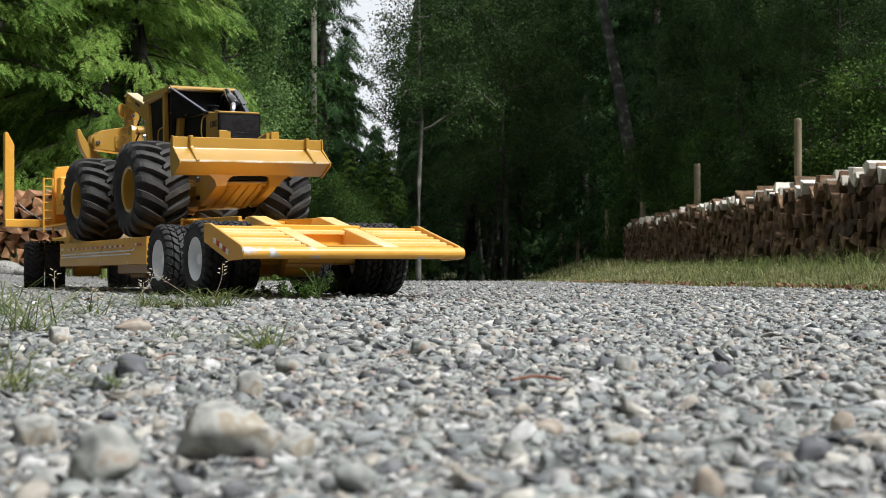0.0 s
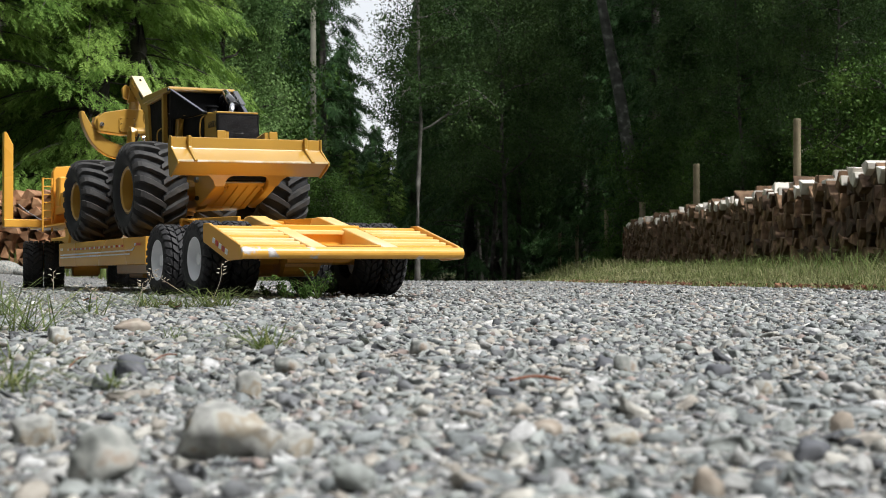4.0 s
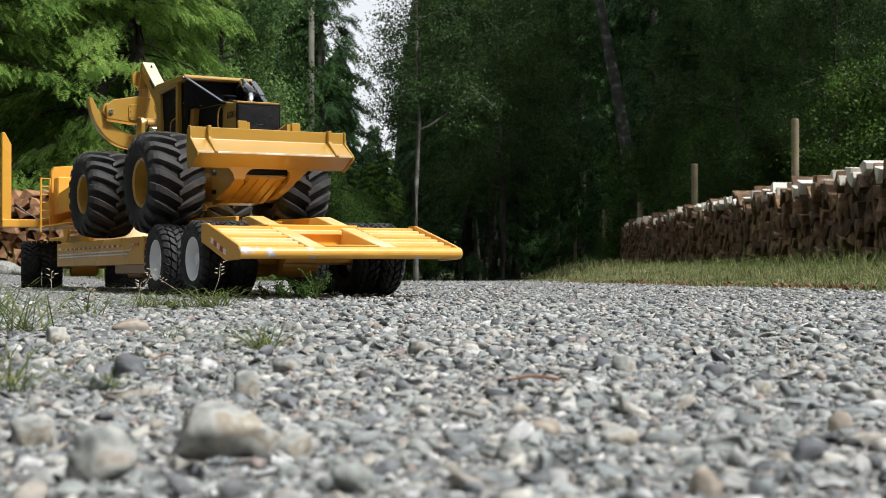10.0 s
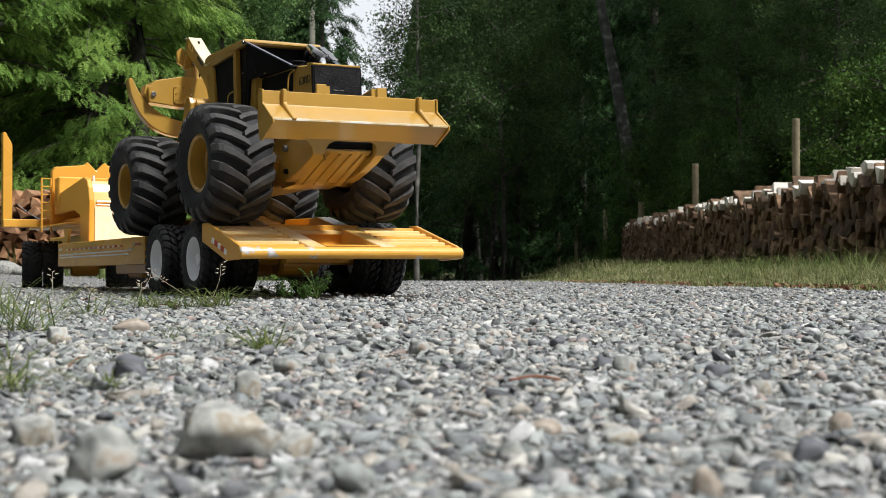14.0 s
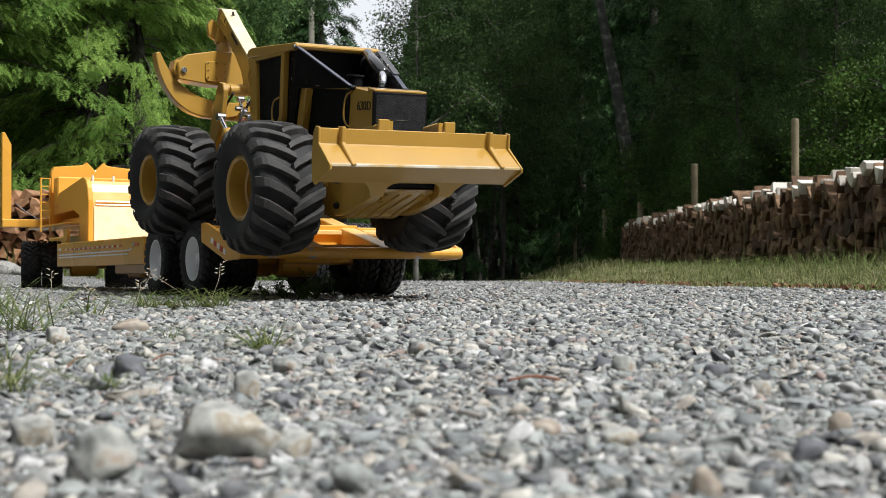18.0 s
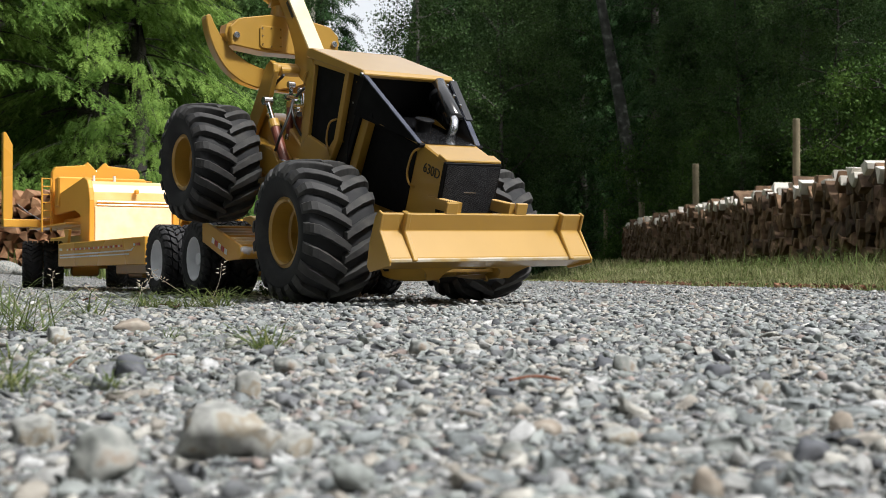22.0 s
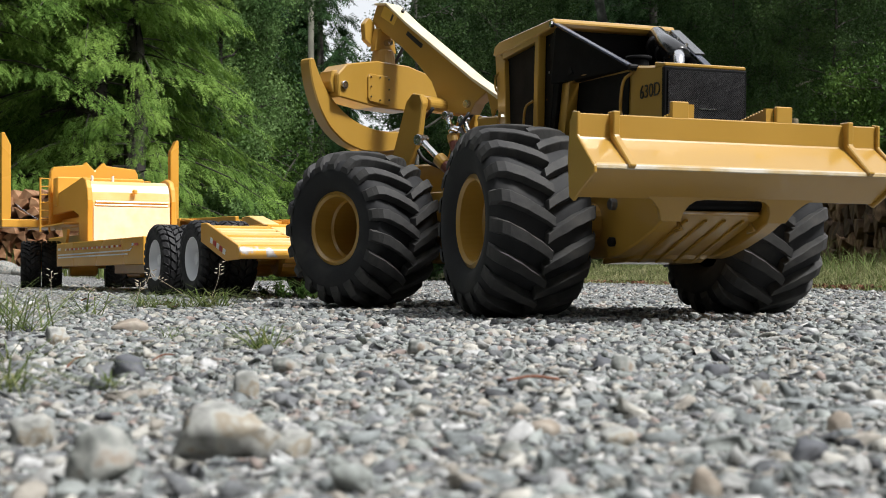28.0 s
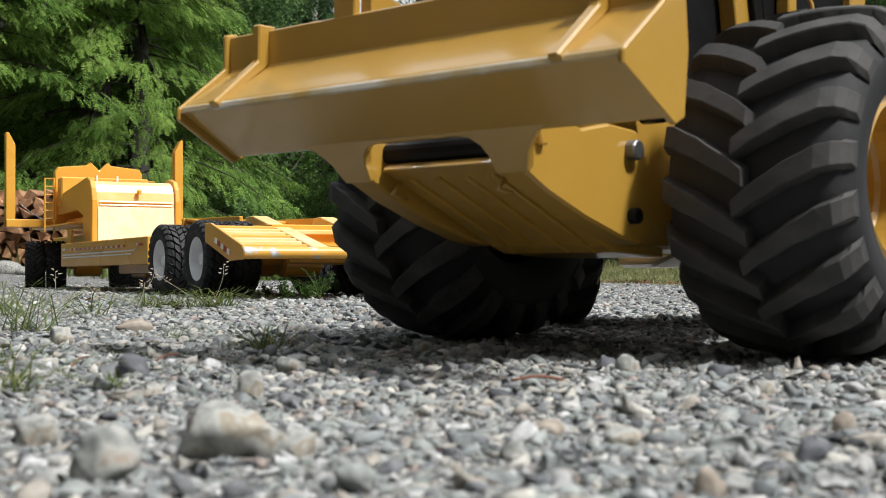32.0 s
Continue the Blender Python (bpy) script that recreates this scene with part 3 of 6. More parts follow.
            trailer_wheel(t, x, s * (edge - 3 * half - (0.0015 if x < -1 else 0.004)), s, half)
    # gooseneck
    part("neck_plate", lofted(prism([(-0.994, 0.125), (-0.984, 0.125), (-0.984, 0.235), (-0.989, 0.262), (-1.0, 0.283), (-1.02, 0.293), (-1.03, 0.288), (-1.008, 0.275), (-0.998, 0.255)], -0.108, 0.108, 0.001)), PALEYELLOW, t, "curved gooseneck plate painted pale for its sun highlight")
    part("bright_panel", lofted(box((-0.9835, -0.106, 0.128), (-0.9815, 0.106, 0.224), 0.0008)), GLAREPANEL, t, "gooseneck panel painted pale yellow for sun glare")
    for z in (0.228, 0.236):
        part("neck_bead", lofted(rod((-0.984, -0.1, z), (-0.984, 0.1, z), 0.0035, 8)), ORANGE, t)
    part("hook", lofted(box((-0.986, 0.0, 0.258), (-0.972, 0.012, 0.270), 0.003)), ORANGE, t)
    for s in (-1, 1):
        part("neck_cheek", lofted(prism([(-0.98, 0.1), (-0.978, 0.24), (-0.985, 0.272), (-1.0, 0.294), (-1.03, 0.304), (-1.06, 0.300), (-1.46, 0.255), (-1.46, 0.215), (-1.12, 0.222), (-1.06, 0.205), (-1.05, 0.1)],
                                 min(s * 0.109, s * 0.123), max(s * 0.109, s * 0.123), 0.002)), ORANGE, t)
    part("neck_top", lofted(box((-1.5, -0.1, 0.235), (-1.06, 0.1, 0.246), 0.002)), ORANGE, t)
    part("neck_shelf", lofted(box((-1.5, -0.15, 0.182), (-1.10, 0.15, 0.188), 0.002)), ORANGE, t)
    part("neck_bracket", lofted(prism([(-1.12, 0.168), (-1.07, 0.168), (-1.09, 0.12)], -0.15, -0.142, 0.001)), ORANGE, t)
    part("shelf_box", lofted(box((-1.3, -0.1, 0.177), (-1.1, -0.02, 0.205), 0.002)), ORANGE, t)
    # headboard with its notch, and ladders beside it
    part("headboard", prism([(-0.128, 0.18), (0.128, 0.18), (0.128, 0.335), (0.12, 0.35), (0.035, 0.358), (0.026, 0.368), (0.0, 0.342), (-0.026, 0.368), (-0.035, 0.358), (-0.12, 0.35), (-0.128, 0.335)], -0.012, 0.012, 0.002),
         ORANGE, t, "yellow headboard with a notched top").matrix_basis = pose(station(-1.32), 0, 0.006) @ Matrix.Rotation(math.pi / 2, 4, "Z") @ Matrix.Scale(1.09, 4)
    part("headboard_box", lofted(box((-1.29, -0.128, 0.24), (-1.25, 0.128, 0.325), 0.004)), ORANGE, t)
    for s in (-1, 1):
        y = s * 0.148
        l = part("ladder", lofted(rod((-1.30, y - 0.013, 0.17), (-1.30, y - 0.013, 0.325), 0.003, 8)), ORANGE, t, "small yellow access ladder")
        part("rail", lofted(rod((-1.30, y + 0.013, 0.17), (-1.30, y + 0.013, 0.325), 0.003, 8)), ORANGE, l)
        for k in range(7):
            part("rung", lofted(rod((-1.30, y - 0.013, 0.185 + k * 0.023), (-1.30, y + 0.013, 0.185 + k * 0.023), 0.002, 6)), ORANGE, l)
        part("cap", lofted(rod((-1.24, s * 0.03, 0.30), (-1.24, s * 0.03, 0.33), 0.004, 8)), WHITEPAINT, t)
    # log bunk with two stakes over the front wheels
    bm = pose(-1.69, 0.0145, 0.210) @ Matrix.Scale(1.06, 4)
    part("bunk", box((-0.018, -0.272, -0.012), (0.018, 0.272, 0.012), 0.002), ORANGE, t).matrix_basis = bm
    for s in (-1, 1):
        part("stake", prism([(-0.272, -0.012), (-0.25, -0.012), (-0.245, 0.02), (-0.245, 0.235), (-0.264, 0.272), (-0.272, 0.272)], -0.014, 0.014, 0.0015), ORANGE, t, "tall yellow log stake with a slanted tip").matrix_basis = bm @ Matrix.Rotation(math.pi / 2 if s < 0 else -math.pi / 2, 4, "Z")
    part("stake_cable", lofted(tube(curve_points([(-1.47, -0.19, 0.26), (-1.44, -0.16, 0.23), (-1.36, -0.1, 0.18)]), 0.0012, 5)), STEEL, t)
    part("drawbar", lofted(box((-1.75, -0.03, 0.10), (-1.30, 0.03, 0.165), 0.003)), ORANGE, t)
    return t


build_trailer()


# ---- the grapple skidder ----
AXLE_R, REAR_R, TRACK, TY_HALF = 0.120, 0.114, 0.1595, 0.0655
FRONT_PIVOT, REAR_PIVOT, REAR_DROP = 0.187, 0.254, -0.006
BOOM_PIVOT, BOOM_LEN = Vector((0.0195, 0, 0.191)), 0.2136
BOOM_REST = radians(46)


def both(y0, y1, s):
    return (y0, y1) if s > 0 else (-y1, -y0)


LUGS = {(R, e): lug_mesh(R, TY_HALF, 19, 0.012, 0.29, e) for R in (AXLE_R, REAR_R) for e in (1, -1)}


def skidder_wheel(parent, name, s):
    R, rim = (AXLE_R, 0.053) if name == "front_wheel" else (REAR_R, 0.0485)
    w = part(name, rod((0, -s * 0.06, 0), (0, -s * 0.035, 0), 0.02, 16), YELLOW, parent, "yellow wheel hub")
    part("tyre", lug_tyre(R, TY_HALF, rim + 0.001, 0.012), RUBBER, w, "black wide tractor tyre with worn chevron lugs")
    for k in range(19):
        for e in (1, -1):
            lug = new("tread_lug", LUGS[R, e])
            lug.parent, lug.matrix_basis = w, Matrix.Rotation(2 * math.pi * (k + (0.5 if e < 0 else 0)) / 19, 4, "Y")
    part("rim", dish(rim, TY_HALF, s, 0.022, 1.15), YELLOW, w, "yellow deep-dish rim")
    for k in range(8):
        a = k * math.pi / 4
        part("bolt", rod((0.031 * math.cos(a), -s * 0.052, 0.031 * math.sin(a)), (0.031 * math.cos(a), -s * 0.057 + s * 0.012, 0.031 * math.sin(a)), 0.0028, 6), STEEL, w)
    return w


def cylinder_ram(parent, a, b, r=0.008, name="hydraulic_cylinder"):
    a, b = Vector(a), Vector(b)
    m = a.lerp(b, 0.58)
    c = part(name, rod(a, m, r, 16, 0.0008), COPPER, parent, "red-brown hydraulic cylinder")
    part("gland", rod(a.lerp(b, 0.55), a.lerp(b, 0.68), r * 1.12, 16, 0.001), YELLOW, c, "yellow gland nut")
    part("piston_rod", rod(m, b, r * 0.55, 12), CHROME, c, "bright chromed rod")
    part("rod_eye", rod(b - Vector((0, r, 0)), b + Vector((0, r, 0)), r * 0.9, 14, 0.0008), STEEL, c)
    part("base_eye", rod(a - Vector((0, r, 0)), a + Vector((0, r, 0)), r * 0.9, 14, 0.0008), STEEL, c)
    return c


def build_blade(sk):
    prof = [(0.234, 0.109), (0.241, 0.109), (0.241, 0.083), (0.281, 0.0545), (0.283, 0.049), (0.236, 0.021), (0.230, 0.024), (0.236, 0.034), (0.262, 0.046), (0.236, 0.074)]
    b = part("blade", prism(prof, -0.185, 0.185, 0.0012), YELLOW, sk, "yellow stacking blade with worn bright lower edge")
    for s in (-1, 1):
        y0, y1 = both(0.1845, 0.1885, s)
        part("end_plate", prism([(0.226, 0.101), (0.234, 0.112), (0.245, 0.110), (0.245, 0.085), (0.286, 0.052), (0.286, 0.044), (0.236, 0.017), (0.226, 0.022), (0.222, 0.06)], y0, y1, 0.001), YELLOW, b)
        y0, y1 = both(0.141, 0.149, s)
        part("blade_rib", prism([(0.234, 0.112), (0.250, 0.112), (0.250, 0.086), (0.289, 0.053), (0.284, 0.049), (0.24, 0.084)], y0, y1, 0.0012), YELLOW, b)
        y0, y1 = both(0.0545, 0.0755, s)
        part("stop_tab", prism([(0.2345, 0.1), (0.2405, 0.1), (0.2405, 0.1265), (0.2345, 0.1265)], y0, y1, 0.0012), YELLOW, b)
        teeth = [(0.145, 0.106)]
        for k in range(15):
            teeth += [(0.149 + k * 0.0056, 0.1085 + k * 0.00095), (0.1516 + k * 0.0056, 0.1115 + k * 0.00095)]
        part("serrated_step", prism(teeth + [(0.2345, 0.1245), (0.2345, 0.106), (0.15, 0.094)], *both(0.045, 0.0545, s), 0), YELLOW, b)
        # push arms from the blade back to the axle
        y0, y1 = both(0.055, 0.0765, s)
        part("push_arm", prism([(0.2235, -0.0015), (0.234, 0.022), (0.229, 0.036), (0.205, 0.040), (0.165, 0.030), (0.135, 0.036), (0.10, 0.034), (0.085, 0.01), (0.086, -0.034), (0.096, -0.043), (0.118, -0.0395), (0.16, -0.0275), (0.20, -0.0130)], y0, y1, 0.002), YELLOW, b)
        part("arm_pin", rod((0.108, s * 0.075, -0.024), (0.108, s * 0.083, -0.024), 0.0055, 16, 0.001), BLACK, b)
        part("arm_pin", rod((0.110, s * 0.075, 0.020), (0.110, s * 0.084, 0.020), 0.0068, 16, 0.001), PINSTEEL, b)
        part("lug_eye", prism([(0.206, 0.016), (0.21, 0.030), (0.216, 0.028), (0.213, 0.015)], *both(0.0765, 0.081, s), 0.001), YELLOW, b)
    part("worn_edge", prism([(0.2815, 0.0543), (0.2836, 0.0528), (0.2845, 0.0490), (0.2825, 0.0482), (0.2818, 0.0505)], -0.1845, 0.1845, 0.0005), WORNLIP, b, "bare worn metal lip")
    # lower web of the blade, arched over the belly
    half = [(0.128, 0.0215), (0.108, 0.0175), (0.095, 0.0105), (0.085, 0.0), (0.0785, -0.0145), (0.0545, -0.0145), (0.0535, -0.002), (0.050, 0.006), (0.043, 0.0115), (0.032, 0.0135)]
    w = part("web", prism(half + [(-y, z) for y, z in half[::-1]], -0.004, 0.004, 0.0008), YELLOW, b)
    w.matrix_basis = Matrix.Translation((0.2285, 0, 0.012)) @ Matrix.Rotation(math.pi / 2, 4, "Z") @ Matrix.Rotation(radians(32), 4, "X")
    part("cross_tube", rod((0.205, -0.07, 0.018), (0.205, 0.07, 0.018), 0.008, 14), BLACK, b)


def build_skid_plate(sk):
    """The belly guard under the nose, sloping back, with pressed ribs."""
    a, b = Vector((0.216, 0, 0.006)), Vector((0.087, 0, -0.048))
    d = (b - a).normalized()
    p = part("belly_guard", prism([(0.216, 0.006), (0.087, -0.048), (0.03, -0.051), (0.03, -0.044), (0.086, -0.042), (0.211, 0.011)], -0.0525, 0.0525, 0.001), YELLOW, sk, "yellow ribbed belly guard")
    for k in range(4):
        y = -0.036 + k * 0.024
        part("rib", rod(a + d * 0.012 + Vector((0, y, -0.001)), b - d * 0.006 + Vector((0, y, -0.001)), 0.0020, 8), YELLOW, p)
    for s in (-1, 1):
        part("tow_eye", tube([a + Vector((-0.012, s * 0.046, -0.008)), a + Vector((-0.004, s * 0.046, -0.016)), a + Vector((-0.018, s * 0.046, -0.018))], 0.002, 6), YELLOW, p)


def build_front(sk):
    part("front_frame", prism([(-0.23, -0.045), (0.10, -0.045), (0.15, -0.01), (0.165, 0.05), (0.0, 0.06), (-0.22, 0.05)], -0.052, 0.052, 0.003), YELLOW, sk)
    part("front_axle", rod((0, -0.12, 0), (0, 0.12, 0), 0.026, 20), YELLOW, sk)
    part("differential", rod((-0.03, 0, -0.005), (0.03, 0, -0.005), 0.04, 20, 0.006), YELLOW, sk)
    for s in (-1, 1):
        part("lift_cylinder_mount", rod((0.07, s * 0.06, 0.05), (0.07, s * 0.078, 0.05), 0.008, 14, 0.001), GREYSTEEL, sk)
        cylinder_ram(sk, (0.07, s * 0.066, 0.052), (0.205, s * 0.066, 0.045), 0.0075, "blade_cylinder")
    # engine hood
    h = part("hood", prism([(-0.055, 0.05), (0.176, 0.045), (0.178, 0.1745), (0.112, 0.183), (-0.055, 0.187)], -0.0515, 0.0515, 0.0025), YELLOW, sk, "yellow engine hood with black side panels")
    part("hood_front_edge", prism([(0.158, 0.173), (0.182, 0.1735), (0.182, 0.1775), (0.158, 0.181)], -0.0522, 0.0522, 0.001), YELLOW, h)
    part("hood_top_panel", prism([(-0.054, 0.1874), (-0.054, 0.1884), (0.112, 0.1844), (0.112, 0.1834)], -0.047, 0.047, 0), GLOSSBLACK, h, "glossy black panel on top of the hood")
    part("grille_frame", box((0.1765, -0.0535, 0.05), (0.1825, 0.0535, 0.1735), 0.0015), BLACK, h, "black grille frame")
    g = part("grille", box((0.1826, -0.049, 0.055), (0.1836, 0.049, 0.169), 0), BLACK, h, "black diamond-mesh radiator grille")
    bm = bmesh.new()
    for k in range(-40, 41):
        for s in (-1, 1):
            y0, z0, y1, z1 = k * 0.0026 - 0.057, 0.055, k * 0.0026 + 0.057, 0.169
            lo, hi = max(0, (-0.049 - y0) / 0.114), min(1, (0.049 - y0) / 0.114)
            if hi - lo > 0.02:
                p = lambda t: (0.1842, s * (y0 + (y1 - y0) * t), z0 + (z1 - z0) * t)
                add_rod(bm, p(lo), p(hi), 0.00032, 4)
    part("grille_mesh", bm, MESHGREY, h, "black expanded-metal mesh")
    part("badge", box((0.1846, -0.01, 0.126), (0.1852, 0.012, 0.1275), 0), STEEL, h)
    for s in (-1, 1):
        y0, y1 = both(0.0517, 0.0533, s)
        part("side_panel", prism([(-0.05, 0.182), (0.098, 0.178), (0.092, 0.06), (0.0, 0.05), (-0.06, 0.07)], y0, y1, 0.0006), MESHBLACK, h, "black perforated side panel")
        part("side_trim", prism([(-0.074, 0.190), (-0.03, 0.192), (0.01, 0.185), (-0.040, 0.181), (-0.056, 0.10), (-0.062, 0.072), (-0.112, 0.070), (-0.108, 0.094), (-0.088, 0.10)], *both(0.0535, 0.068, s), 0.001), YELLOW, h, "bent yellow hood trim")
        part("grab_handle", tube(curve_points([(0.106, s * 0.053, 0.176), (0.1, s * 0.062, 0.165), (0.095, s * 0.063, 0.135), (0.103, s * 0.062, 0.118), (0.107, s * 0.053, 0.112)], 4), 0.0019, 6), YELLOW, h)
        m = Matrix.Translation((0.147, s * 0.0521, 0.149)) @ Matrix.Rotation(math.pi if s > 0 else 0, 4, "Z") @ Matrix.Rotation(math.pi / 2, 4, "X")
        letters("model_number", "630D", 0.022, m, h)
        part("fender_step", box((-0.105, min(s * 0.055, s * 0.09), 0.088), (-0.062, max(s * 0.055, s * 0.09), 0.094), 0.001), YELLOW, sk)
        part("tread_board", prism([(-0.25, 0.06), (-0.02, 0.062), (-0.02, 0.05), (-0.25, 0.03)], *both(0.05, 0.088, s), 0.001), YELLOW, sk)
    # air cleaner cap and exhaust on the hood
    part("air_cleaner", rod((0.035, -0.008, 0.184), (0.035, -0.008, 0.203), 0.013, 20, 0.001), BLACK, sk, "black air intake pot")
    part("rain_cap", rod((0.035, -0.008, 0.203), (0.035, -0.008, 0.207), 0.0165, 20, 0.001), BLACK, sk)
    part("exhaust_elbow", tube(curve_points([(0.055, 0.03, 0.176), (0.0605, 0.033, 0.192), (0.053, 0.038, 0.206), (0.036, 0.046, 0.214)], 8), 0.0076, 14), STEEL, sk, "bright metal exhaust elbow", True)
    mu = part("muffler", rod((0.042, 0.047, 0.208), (-0.052, 0.062, 0.250), 0.0145, 20, 0.003), GLOSSBLACK, sk, "black steel muffler along the guard", True)
    for x, z in ((-0.03, 0.2535), (-0.005, 0.2415), (0.018, 0.2305)):
        part("clamp", rod((x - 0.004, 0.054, z - 0.019), (x + 0.005, 0.0527, z - 0.0232), 0.0158, 20, 0.001), BLACK, mu)
        part("bolt", rod((x, 0.068, z - 0.004), (x + 0.001, 0.068, z + 0.0005), 0.0025, 8), STEEL, mu)


def build_cab(sk):
    c = part("cab", prism([(-0.225, 0.05), (-0.07, 0.05), (-0.085, 0.13), (-0.072, 0.2), (-0.06, 0.252), (-0.236, 0.248)], -0.074, 0.074, 0.001), BLACK, sk, "black mesh-clad operator cab")
    part("roof", prism([(-0.262, 0.246), (-0.252, 0.243), (-0.048, 0.252), (-0.044, 0.258), (-0.05, 0.264), (-0.24, 0.262), (-0.256, 0.258)], -0.088, 0.088, 0.0015), YELLOW, c, "yellow cab roof")
    for s in (-1, 1):
        y0, y1 = both(0.0745, 0.086, s)
        part("rear_pillar", prism([(-0.258, 0.244), (-0.236, 0.244), (-0.222, 0.232), (-0.211, 0.112), (-0.232, 0.085)], y0, y1, 0.0012), YELLOW, c)
        part("front_pillar", prism([(-0.112, 0.25), (-0.099, 0.252), (-0.102, 0.13), (-0.12, 0.085), (-0.138, 0.1), (-0.116, 0.13)], y0, y1, 0.0012), YELLOW, c)
        part("door_head", prism([(-0.23, 0.236), (-0.23, 0.246), (-0.1, 0.25), (-0.1, 0.244)], y0, y1, 0.001), YELLOW, c)
        part("door_sill", prism([(-0.232, 0.084), (-0.211, 0.112), (-0.125, 0.108), (-0.12, 0.084), (-0.12, 0.05), (-0.232, 0.05)], y0, y1, 0.001), YELLOW, c)
        y0, y1 = both(0.0745, 0.079, s)
        part("door_window", prism([(-0.226, 0.236), (-0.102, 0.243), (-0.122, 0.108), (-0.214, 0.112)], y0, y1, 0.0005), MESHBLACK, c, "dark mesh-screened door window")
        part("front_corner_panel", prism([(-0.096, 0.25), (-0.052, 0.252), (-0.02, 0.19), (-0.06, 0.185), (-0.085, 0.075), (-0.1, 0.09)], *both(0.066, 0.073, s), 0.0008), MESHBLACK, c, "black perforated corner panel")
        for x, z in ((-0.088, 0.236), (-0.09, 0.2), (-0.096, 0.165), (-0.1, 0.13), (-0.085, 0.11)):
            part("bolt", rod((x, s * 0.072, z), (x, s * 0.0745, z), 0.0018, 8), STEEL, c)
        part("door_handle", tube(curve_points([(-0.116, s * 0.086, 0.165), (-0.124, s * 0.094, 0.155), (-0.126, s * 0.094, 0.125), (-0.12, s * 0.086, 0.1)], 4), 0.0018, 6), YELLOW, c)
        part("hand_rail", tube(curve_points([(-0.236, s * 0.08, 0.225), (-0.248, s * 0.088, 0.215), (-0.248, s * 0.088, 0.195), (-0.234, s * 0.08, 0.178), (-0.24, s * 0.088, 0.15), (-0.232, s * 0.08, 0.12)], 4), 0.0016, 6), YELLOW, c)
        g = part("guard_bar", rod((-0.049, s * 0.085, 0.2575), (0.1105, s * 0.0545, 0.181), 0.0001, 4), GREYSTEEL, sk, "flat grey steel branch guard")
        d = Vector((0.1595, -s * 0.0305, -0.0765))
        mm = Matrix.Translation((0.0307, s * 0.0698, 0.2193)) @ d.to_track_quat("X", "Z").to_matrix().to_4x4()
        part("guard_plate", box((-0.0895, -0.0045, -0.0015), (0.0895, 0.0045, 0.0015), 0.0006, mm), GREYSTEEL, g)
        if s > 0:
            part("muffler_shield", box((-0.086, -0.004, 0.0016), (0.022, 0.009, 0.0034), 0.0006, mm), GLOSSBLACK, g, "dark bolted muffler shield")
        bm = bmesh.new()
        tri = [Vector((-0.05, s * 0.081, 0.2545)), Vector((0.104, s * 0.0515, 0.181)), Vector((-0.03, s * 0.056, 0.181)), Vector((-0.075, s * 0.0765, 0.183)), Vector((-0.085, s * 0.0745, 0.24))]
        n0 = Vector((0, s * 0.0012, 0))
        va, vb = [bm.verts.new(q - n0) for q in tri], [bm.verts.new(q + n0) for q in tri]
        bm.faces.new(va)
        bm.faces.new(vb[::-1])
        for k in range(5):
            bm.faces.new((va[k], va[(k + 1) % 5], vb[(k + 1) % 5], vb[k]))
        bmesh.ops.recalc_face_normals(bm, faces=bm.faces)
        part("corner_screen", bm, MESHBLACK, g, "black screen under the branch guard")
        part("guard_bolt", rod((-0.05, s * 0.086, 0.256), (-0.05, s * 0.091, 0.256), 0.004, 12), STEEL, g)
        part("guard_foot", rod((0.1105, s * 0.050, 0.181), (0.1105, s * 0.060, 0.181), 0.004, 10), BLACK, g)


